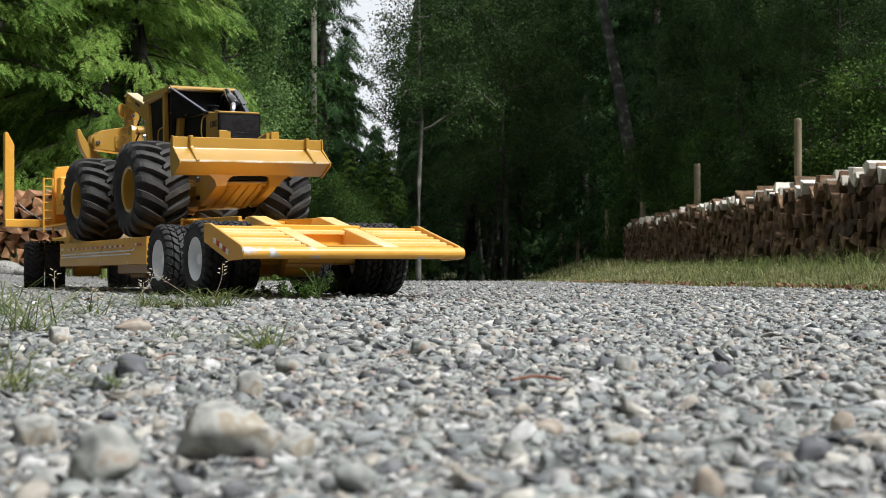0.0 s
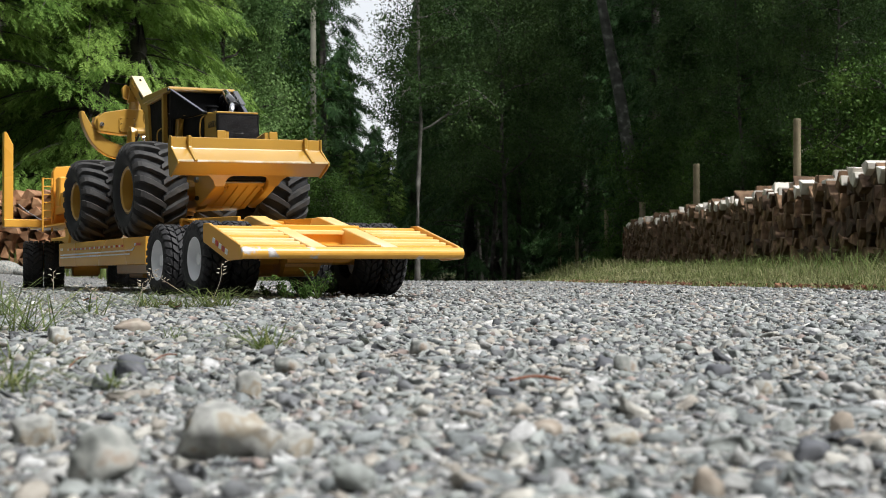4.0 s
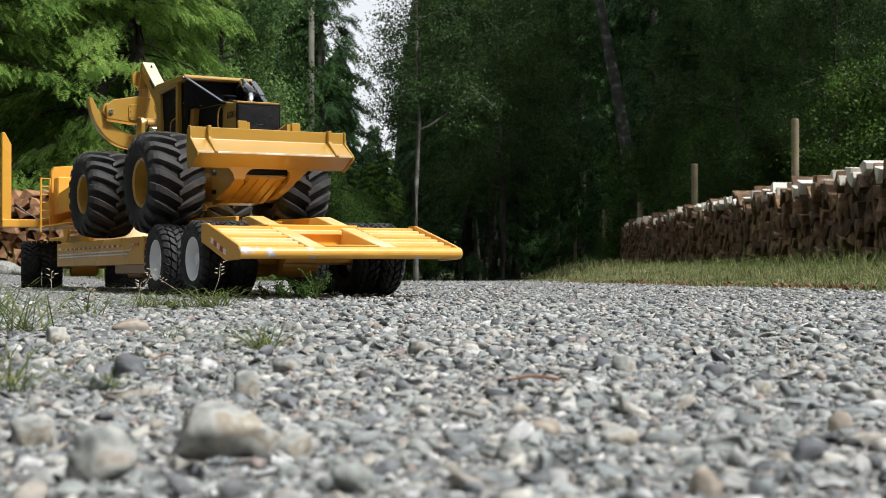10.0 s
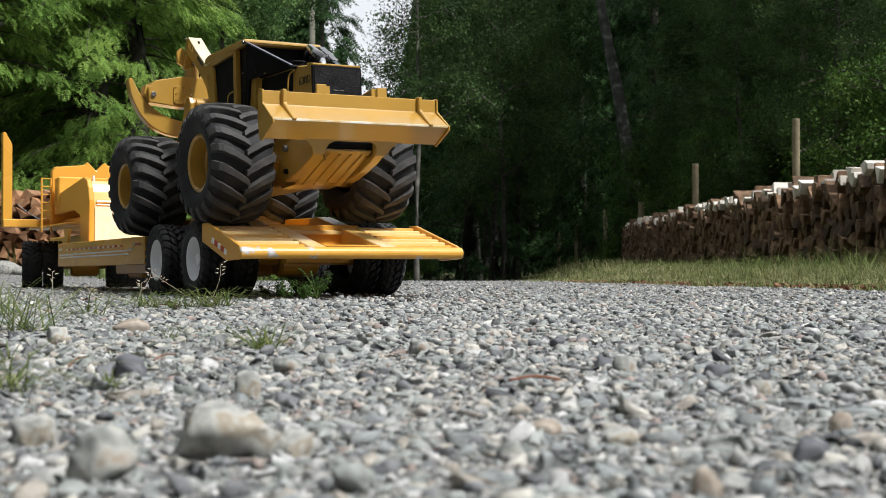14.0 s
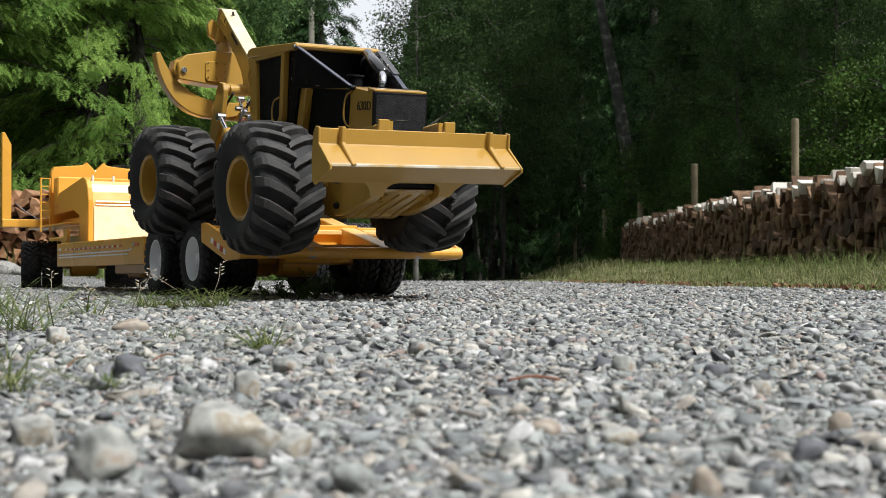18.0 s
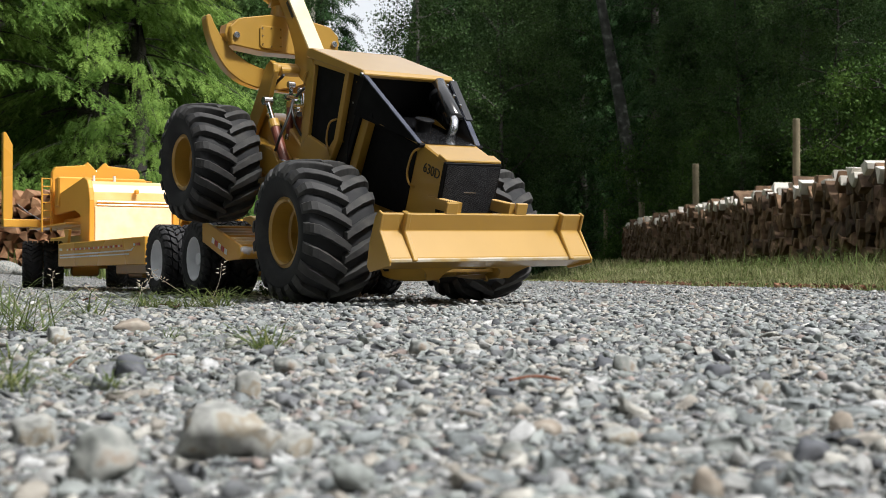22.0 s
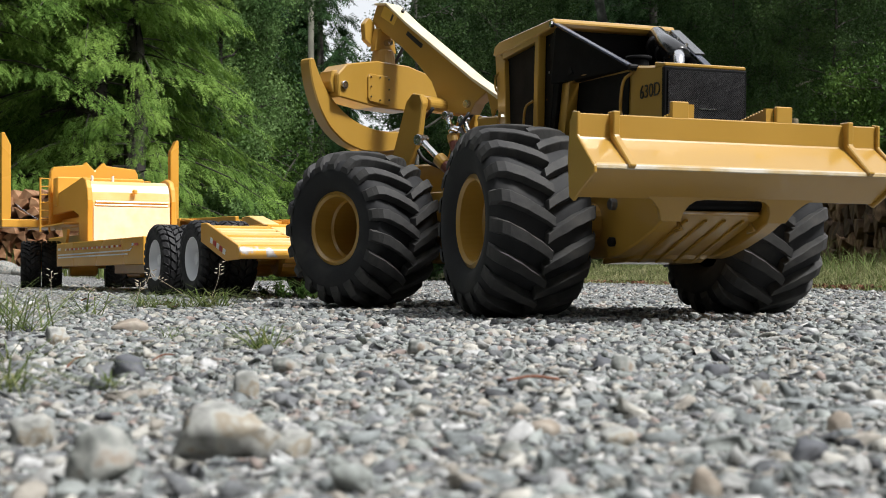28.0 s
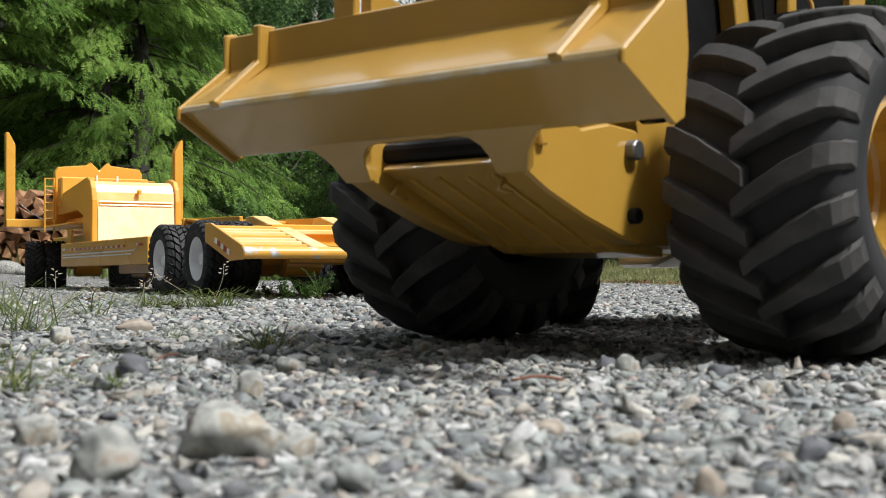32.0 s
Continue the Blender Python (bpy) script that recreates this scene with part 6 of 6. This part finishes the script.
def build_posts():
    rng = np.random.default_rng(2)
    for x, y, h, r in ((3.40, 12.1, 1.46, 0.038), (3.62, 18.0, 1.46, 0.05), (4.42, 28.0, 1.45, 0.075), (4.02, 31.0, 1.4, 0.055), (4.52, 43.0, 1.38, 0.06), (4.85, 53.0, 1.35, 0.07)):
        bm = rod((0, 0, -0.9), (rng.normal(scale=0.012), 0, h), r, 16, 0.006, r * 0.93)
        ob = new("fence_post", link("fence_post", bm, POST, False))
        ob.location = (x, y, max(ground_z(x, y), -0.06))
        tagged(ob, "round weathered wooden fence post behind the firewood", "fence post", "fence posts")
    bm = rod((0, 0, -0.5), (0, 0, 14), 0.14, 20, 0.0, 0.10)
    ob = new("utility_pole", link("utility_pole", bm, POLE, True))
    ob.location = (-5.15, 49, ground_z(-5.15, 49))
    tagged(ob, "tall grey wooden utility pole beside the drive", "utility pole")
    bm = rod((0, 0, -0.5), (0, 0, 6.2), 0.10, 16, 0.0, 0.08)
    ob = new("utility_pole", link("utility_pole", bm, POLE, True))
    ob.location = (-5.1, 66, ground_z(-5.1, 66))
    tagged(ob, "short distant wooden pole among the trees", "utility pole")
    # big leaning trunks and pale fallen branches in the shaded wood
    for x, y, lean, r, h in ((5.25, 32.0, (-0.166, 0), 0.20, 14), (6.0, 21.0, (0.02, 0), 0.10, 9)):
        g = np.random.default_rng(int(abs(x) * 10))
        v, f = limb_mesh([trunk_run(g, h, r, r * 0.25, lean, 0.1, 12)], 14)
        ob = new("dead_tree", raw_mesh("dead_tree", v, f, LICHEN if r > 0.15 else GREYBARK, True))
        ob.location = (x, y, ground_z(x, y))
        tagged(ob, "bare grey tree trunk standing in the shade", "tree")
    for a, b, r in (((6.2, 17.5, 2.0), (4.75, 16.9, 1.52), 0.022), ((6.0, 17.0, 2.75), (4.8, 17.0, 2.45), 0.016), ((5.9, 16.4, 3.0), (5.1, 16.6, 0.9), 0.03), ((5.9, 17.2, 1.9), (5.0, 17.0, 2.4), 0.012)):
        p = [Vector(a), Vector(a).lerp(Vector(b), 0.4) + Vector((0, 0, 0.06)), Vector(b)]
        ob = new("dead_branch", link("dead_branch", tube(curve_points(p, 5), r, 7), DEADWOOD, True))
        tagged(ob, "pale bare dead branch in the wood", "branch", "dead branches")


build_posts()


# ---- small things on the gravel ----
def spot(px, py):
    """A place on the drive by its bearing and dip from the eye."""
    d = EYE[2] * 2219.0 / (py - 463.0)
    x = (px - 784.0) / 2219.0 * d
    return x, d, ground_z(x, d)


STONES = {
    "pale": mat("pale_stone", [(0.30, (0.12, 0.12, 0.112)), (0.44, (0.27, 0.272, 0.257)), (0.53, (0.41, 0.41, 0.385)), (0.60, (0.31, 0.265, 0.20)), (0.70, (0.50, 0.50, 0.475))], 0.85, 0, 75, 8, 0.5, 300, distance=0.001),
    "grey": mat("grey_stone", [(0.30, (0.10, 0.105, 0.10)), (0.46, (0.22, 0.23, 0.215)), (0.56, (0.36, 0.36, 0.335)), (0.66, (0.28, 0.22, 0.17)), (0.74, (0.44, 0.43, 0.40))], 0.85, 0, 90, 7, 0.5, 300, distance=0.001),
    "buff": mat("buff_stone", [(0.28, (0.20, 0.165, 0.13)), (0.5, (0.33, 0.28, 0.23)), (0.72, (0.47, 0.42, 0.36))], 0.85, 0, 60, 7, 0.5, 300, distance=0.001),
    "slate": mat("slate_stone", [(0.28, (0.06, 0.065, 0.075)), (0.5, (0.11, 0.115, 0.13)), (0.72, (0.18, 0.185, 0.2))], 0.8, 0, 60, 7, 0.5, 300, distance=0.001),
}


def build_stones():
    rng = np.random.default_rng(31)
    rows = (("pale", 378, 816, 244, 104), ("grey", 160, 856, 146, 110), ("pale", 60, 790, 105, 54), ("pale", 440, 704, 58, 50), ("buff", 228, 588, 68, 28), ("pale", 98, 613, 50, 36),
            ("slate", 232, 670, 64, 42), ("grey", 508, 662, 56, 36), ("pale", 1286, 623, 36, 25), ("buff", 1255, 884, 64, 56), ("buff", 1490, 766, 48, 42), ("slate", 1065, 657, 42, 30),
            ("grey", 1110, 660, 60, 34), ("slate", 1270, 669, 62, 24), ("grey", 743, 629, 52, 28), ("pale", 522, 808, 80, 46), ("grey", 575, 652, 46, 26), ("slate", 1432, 818, 78, 44), ("pale", 262, 702, 44, 30),
            ("grey", 905, 815, 60, 34), ("pale", 1350, 700, 60, 30), ("pale", 1090, 790, 80, 34), ("slate", 985, 614, 28, 16), ("buff", 960, 772, 66, 28))
    for tone, px, py, w, h in rows:
        x, y, z = spot(px, py)
        sx, sz = w * y / 2219 / 2, h * y / 2219 / 2
        bm = bmesh.new()
        bmesh.ops.create_icosphere(bm, subdivisions=4 if w > 100 else 3, radius=1)
        cuts = [(Vector(rng.normal(size=3)).normalized(), rng.uniform(0.5, 0.85)) for _ in range(15)] + [(Vector((0.06, -0.1, 1)).normalized(), 0.72)]
        off = Vector(rng.uniform(-50, 50, 3))
        for v in bm.verts:
            v.co = Vector([math.copysign(abs(q) ** 0.72, q) for q in v.co])
            for d, c in cuts:
                o = v.co.dot(d) - c
                if o > 0:
                    v.co -= d * o * 0.95
            v.co += v.co.normalized() * (0.13 * noise.noise(v.co * 1.5 + off) + 0.07 * noise.noise(v.co * 4 + off) + 0.04 * noise.noise(v.co * 11 + off))
        reach = [max(abs(v.co[k]) for v in bm.verts) for k in range(3)]
        for v in bm.verts:
            v.co = Vector((v.co.x * sx / reach[0], v.co.y * sx * 0.7 / reach[1], v.co.z * sz * 1.5 / reach[2]))
        ob = new("stone", link("stone", bm, STONES[tone], True))
        ob.location, ob.rotation_euler = (x, y + sx * 0.5, z + sz * 0.5), (0, rng.uniform(-0.08, 0.08), rng.uniform(-0.25, 0.25))
        tagged(ob, {"pale": "pale mottled lump of stone in the gravel", "grey": "grey-green weathered stone in the gravel", "buff": "buff brown pebble in the gravel", "slate": "dark slate-grey stone in the gravel"}[tone], "stone", "larger stones")


build_stones()


def build_tufts():
    rng = np.random.default_rng(12)
    for px, py, w, h, n, thin in ((40, 588, 150, 66, 90, 0.0007), (-5, 560, 90, 60, 80, 0.0008), (12, 694, 70, 66, 60, 0.0006), (190, 690, 24, 34, 36, 0.0005), (464, 619, 60, 44, 75, 0.0007), (372, 546, 72, 34, 110, 0.0010),
                                  (262, 546, 95, 28, 110, 0.0010), (150, 560, 50, 40, 30, 0.0009), (300, 600, 40, 22, 20, 0.0006), (320, 548, 40, 20, 40, 0.001), (25, 640, 70, 40, 30, 0.0006)):
        x, y, z = spot(px, py)
        s = y / 2219
        n = int(n * 0.8)
        pl = np.stack([rng.normal(scale=w * s * 0.22, size=n), rng.normal(scale=w * s * 0.14, size=n), np.full(n, -0.002)], 1)
        V, F = blades(rng, pl, h * s * 1.6, thin * 0.9, 3.0)
        ob = new("grass_tuft", raw_mesh("grass_tuft", V, F, TUFT))
        ob.location = (x, y, z)
        tagged(ob, "small green grass tuft growing through the gravel", "grass tuft", "grass tufts")
    straw = mat("seed_straw", [(0.3, (0.38, 0.31, 0.22)), (0.7, (0.58, 0.5, 0.4))], 0.8, 0, 60, 3, 0)
    for base, tip, bend in (((368, 540), (390, 466), 6), ((348, 532), (272, 486), -4), ((222, 540), (268, 478), 10), ((200, 545), (150, 508), -6), ((95, 545), (92, 480), -2), ((235, 548), (250, 500), 3)):
        x, y, z = spot(*base)
        s = y / 2219
        top = Vector((x + (tip[0] - base[0]) * s, y, z + (base[1] - tip[1]) * s))
        a = Vector((x, y, z - 0.002))
        mid = a.lerp(top, 0.55) + Vector((bend * s, 0, 2 * s))
        st = new("seed_stalk", link("seed_stalk", tube(curve_points([a, mid, top], 5), 0.0004, 5), straw, True))
        tagged(st, "thin dry grass stalk with pale seed head", "grass stalk", "seed stalks")
        for k in range(7):
            u = 0.7 + 0.3 * k / 6
            p = a.lerp(mid, u / 0.55) if u < 0.55 else mid.lerp(top, (u - 0.55) / 0.45)
            d = Vector(((1 if rng.uniform() > 0.5 else -1) * rng.uniform(0.002, 0.010), rng.normal(scale=0.002), rng.uniform(0.001, 0.006)))
            part("seed", rod(p + d * 0.4, p + d, 0.0010, 6, 0, 0.0003), straw, st)
    # weeds beneath the trailer's tail
    for px, py, h, n in ((500, 528, 40, 22), (560, 528, 54, 26), (535, 530, 26, 30), (585, 520, 30, 14), (470, 524, 26, 12)):
        x, y, z = spot(px, py)
        s = y / 2219
        runs, tips = [], []
        for _ in range(n // 2):
            d = rng.normal(size=2) * h * s * 0.35
            e = Vector((d[0], d[1], h * s * rng.uniform(0.5, 1.0)))
            runs.append([((0, 0, -0.002), 0.0009), (tuple(e * 0.5 + Vector((0, 0, h * s * 0.1))), 0.0007), (tuple(e), 0.0004)])
            for u in np.linspace(0.35, 1, 7):
                tips.append(e * float(u) + Vector(rng.normal(scale=0.003, size=3)))
        tp = np.array([v[:] for v in tips])
        shapes = [leaf_clump(rng, 5, 0.42) for _ in range(3)]
        m = len(tp)
        V, F = strew(shapes, rng.integers(0, 3, m), tp, rng.normal(size=(m, 3)), rng.uniform(0, 6, m), 0.0052 * rng.uniform(0.6, 1.3, m))
        w = thing("weed", "low leafy green weed beside the trailer's tail", "weed", "weeds", at=pose(x, y, z))
        tv, tf = limb_mesh(runs, 5)
        for nm, me in (("stem", raw_mesh("stem", tv, tf, TUFT)), ("foliage", raw_mesh("foliage", V, F, SHRUB))):
            new(nm, me).parent = w
    rust = mat("dead_leaf", [(0.3, (0.12, 0.04, 0.022)), (0.7, (0.22, 0.085, 0.045))], 0.8, 0, 90, 4, 0.3, 300)
    for px, py, w in ((292, 546, 24), (312, 549, 26), (300, 543, 18), (150, 536, 16), (800, 612, 12), (280, 706, 10), (770, 818, 14)):
        x, y, z = spot(px, py)
        r = w * y / 2219 / 2
        bm = bmesh.new()
        ring = [bm.verts.new((math.cos(a) * r * (1 + 0.25 * math.sin(a * 5)), math.sin(a) * r * 0.6, 0.25 * r * math.sin(a * 2 + px) + 0.3 * r)) for a in np.linspace(0, 6.283, 11)[:-1]]
        c = bm.verts.new((0, 0, 0.1 * r))
        for i in range(10):
            bm.faces.new((c, ring[i], ring[(i + 1) % 10]))
        bmesh.ops.solidify(bm, geom=bm.faces[:], thickness=0.0004)
        ob = new("dead_leaf", link("dead_leaf", bm, rust))
        ob.location, ob.rotation_euler = (x, y, z + 0.004), (0.3, 0.1, px * 0.7)
        tagged(ob, "curled red-brown dead leaf on the gravel", "leaf", "dead leaves")
    for a, b, r in (((898, 699), (990, 697), 0.0008), ((120, 672), (150, 652), 0.0006), ((270, 660), (310, 648), 0.0006)):
        p, q = Vector(spot(*a)), Vector(spot(*b))
        up = Vector((0, 0, 0.0075))
        ob = new("twig", link("twig", tube(curve_points([p + up, p.lerp(q, 0.5) + up * 1.25, q + up], 4), r, 6), rust, True))
        tagged(ob, "short red-brown twig lying on the gravel", "twig", "twigs")
    for px, py, w in ((6, 470, 0.17), (34, 476, 0.11), (56, 486, 0.08), (75, 488, 0.06)):
        x, y = (px - 784) / 2219 * 8.6, 8.6
        bm = bmesh.new()
        bmesh.ops.create_icosphere(bm, subdivisions=3, radius=w * 0.6)
        for v in bm.verts:
            v.co += v.co.normalized() * w * 0.2 * noise.noise(v.co * 6 + Vector((px, 0, 0)))
            v.co.z *= 0.6
        ob = new("boulder", link("boulder", bm, STONES["grey"], True))
        ob.location = (x, y, ground_z(x, y) + w * 0.2)
        tagged(ob, "grey rounded boulder at the foot of the firewood", "boulder", "boulders")


build_tufts()


# ---- what moves ----
# seconds, x, y, height of the front axle, heading, nose-down pitch, lean, steering of the rear frame (radians)
DRIVE = (
    (0, -0.582, 3.132, 0.2470, 0.555, -0.001, 0.025, 0.018),
    (8, -0.582, 3.131, 0.2455, 0.546, -0.004, 0.022, 0.017),
    (9, -0.575, 3.113, 0.2540, 0.564, 0.033, 0.013, 0.013),
    (9.5, -0.547, 3.044, 0.2546, 0.568, 0.022, 0.014, 0.011),
    (10, -0.513, 2.989, 0.2519, 0.567, -0.002, 0.013, 0.009),
    (10.5, -0.501, 2.940, 0.2561, 0.575, 0.000, 0.013, 0.005),
    (11, -0.481, 2.897, 0.2611, 0.574, -0.010, 0.013, 0.001),
    (11.5, -0.441, 2.831, 0.2660, 0.563, -0.023, 0.013, -0.004),
    (12, -0.419, 2.784, 0.2730, 0.559, -0.036, 0.014, -0.009),
    (12.5, -0.391, 2.731, 0.2762, 0.562, -0.049, 0.017, -0.013),
    (13, -0.342, 2.639, 0.2707, 0.566, -0.047, 0.020, -0.016),
    (13.5, -0.327, 2.619, 0.2706, 0.568, -0.048, 0.020, -0.016),
    (14, -0.299, 2.561, 0.2646, 0.575, -0.036, 0.019, -0.014),
    (14.5, -0.279, 2.508, 0.2562, 0.587, -0.016, 0.019, -0.012),
    (16.5, -0.213, 2.386, 0.2285, 0.581, 0.035, 0.025, 0.010),
    (17, -0.206, 2.389, 0.2258, 0.575, 0.050, 0.025, 0.012),
    (17.5, -0.196, 2.340, 0.2144, 0.582, 0.065, 0.024, 0.016),
    (18, -0.177, 2.307, 0.2018, 0.580, 0.099, 0.023, 0.021),
    (18.5, -0.154, 2.293, 0.1875, 0.572, 0.149, 0.022, 0.023),
    (19, -0.144, 2.266, 0.1678, 0.573, 0.202, 0.022, 0.026),
    (19.5, -0.130, 2.221, 0.1325, 0.574, 0.283, 0.021, 0.030),
    (20, -0.113, 2.206, 0.1175, 0.574, 0.350, 0.022, 0.017),
    (20.5, -0.112, 2.201, 0.1172, 0.577, 0.368, 0.020, 0.014),
    (21, -0.100, 2.188, 0.1175, 0.583, 0.360, 0.017, 0.023),
    (21.5, -0.090, 2.155, 0.1172, 0.585, 0.347, 0.014, 0.023),
    (22, -0.079, 2.133, 0.1179, 0.588, 0.340, 0.013, 0.023),
    (22.5, -0.058, 2.083, 0.1189, 0.595, 0.335, 0.013, 0.022),
    (23, -0.009, 1.996, 0.1187, 0.605, 0.308, 0.012, 0.020),
    (23.5, 0.027, 1.931, 0.1191, 0.611, 0.290, 0.010, 0.015),
    (24, 0.055, 1.904, 0.1202, 0.613, 0.263, 0.012, 0.008),
    (24.5, 0.078, 1.881, 0.1211, 0.617, 0.236, 0.011, 0.012),
    (25, 0.104, 1.839, 0.1214, 0.626, 0.207, 0.010, 0.028),
    (25.5, 0.132, 1.824, 0.1239, 0.634, 0.192, 0.014, 0.064),
    (27.5, 0.217, 1.638, 0.1163, 0.451, 0.020, 0.007, 0.320),
    (28, 0.238, 1.592, 0.1164, 0.328, 0.012, -0.006, 0.484),
    (28.5, 0.251, 1.553, 0.1176, 0.188, 0.007, -0.012, 0.663),
    (29, 0.256, 1.526, 0.1180, 0.048, 0.002, -0.025, 0.800),
    (29.5, 0.262, 1.489, 0.1206, -0.024, -0.001, -0.028, 0.833),
    (30, 0.261, 1.427, 0.1198, -0.092, -0.007, -0.028, 0.787),
    (30.5, 0.256, 1.331, 0.1180, -0.210, -0.016, -0.033, 0.745),
    (31, 0.239, 1.244, 0.1210, -0.303, -0.007, -0.014, 0.745),
    (31.5, 0.205, 1.148, 0.1229, -0.438, -0.024, -0.014, 0.745),
    (32, 0.139, 0.973, 0.1220, -0.728, -0.010, 0.002, 0.779),
)
# seconds, boom angle in degrees
LIFT = ((0, 28.5), (1.4, 28.5), (2, 31), (2.5, 35), (3, 39), (3.5, 43), (4.2, 47.5), (5.5, 49), (18, 48.5), (19.5, 48), (21, 46.5), (24, 45.5), (25.5, 46), (28, 46.6), (30, 46), (31, 48), (32, 48))


def at_time(rows, t):
    """A row between two rows, by smooth steps."""
    ks = [r[0] for r in rows]
    i = max(1, min(len(ks) - 1, next((k for k, v in enumerate(ks) if v >= t), len(ks) - 1)))
    out = []
    for c in range(1, len(rows[0])):
        p1, p2 = rows[i - 1][c], rows[i][c]
        h = ks[i] - ks[i - 1]
        m1 = (p2 - rows[i - 2][c]) / (ks[i] - ks[i - 2]) if i > 1 else 0
        m2 = (rows[i + 1][c] - p1) / (ks[i + 1] - ks[i - 1]) if i < len(ks) - 1 else (p2 - p1) / h
        u = (t - ks[i - 1]) / h
        out.append(p1 * (2 * u ** 3 - 3 * u * u + 1) + p2 * (3 * u * u - 2 * u ** 3) + h * (m1 * (u ** 3 - 2 * u * u + u) + m2 * (u ** 3 - u * u)))
    return out


def motions():
    step = 0.25
    times = [k * step for k in range(int(32 / step) + 1)]
    body, rear, boom, grapple, spin = [], [], [], [], {k: [] for k in WHEELS}
    roll, last = {k: 0.0 for k in WHEELS}, {}
    for t in times:
        x, y, z, yaw, pitch, lean, steer = at_time(DRIVE, t)
        (up,) = at_time(LIFT, t)
        m = Matrix.Translation((x, y, z)) @ Matrix.Rotation(yaw - math.pi / 2, 4, "Z") @ Matrix.Rotation(pitch, 4, "Y") @ Matrix.Rotation(lean, 4, "X")
        joint = Matrix.Translation((-FRONT_PIVOT, 0, REAR_DROP)) @ Matrix.Rotation(steer, 4, "Z")
        axle = joint @ Matrix.Translation((-REAR_PIVOT, 0, 0))
        lift = Matrix.Rotation(radians(up) - BOOM_REST, 4, "Y")
        b = axle @ Matrix.Translation(BOOM_PIVOT) @ lift
        tip = axle @ (BOOM_PIVOT + BOOM_LEN * Vector((-math.cos(radians(up)), 0, math.sin(radians(up)))))
        body.append((t, m))
        rear.append((t, joint))
        boom.append((t, b))
        grapple.append((t, Matrix.Translation(tip) @ Matrix.Rotation(-pitch, 4, "Y") @ Matrix.Rotation(steer, 4, "Z")))
        for (f, s), rows in spin.items():
            base = (Matrix() if f else axle) @ Matrix.Translation((0, s * TRACK, 0))
            w = m @ base
            if (f, s) in last:
                d = w.translation - last[f, s]
                roll[f, s] += d.dot(w.to_3x3() @ Vector((1, 0, 0))) / (AXLE_R if f else REAR_R)
            last[f, s] = w.translation.copy()
            rows.append((t, base @ Matrix.Rotation(roll[f, s], 4, "Y")))
    walk(SKIDDER, body)
    walk(REAR, rear)
    walk(BOOM, boom)
    walk(GRAPPLE, grapple)
    for k, rows in spin.items():
        walk(WHEELS[k], rows)


motions()
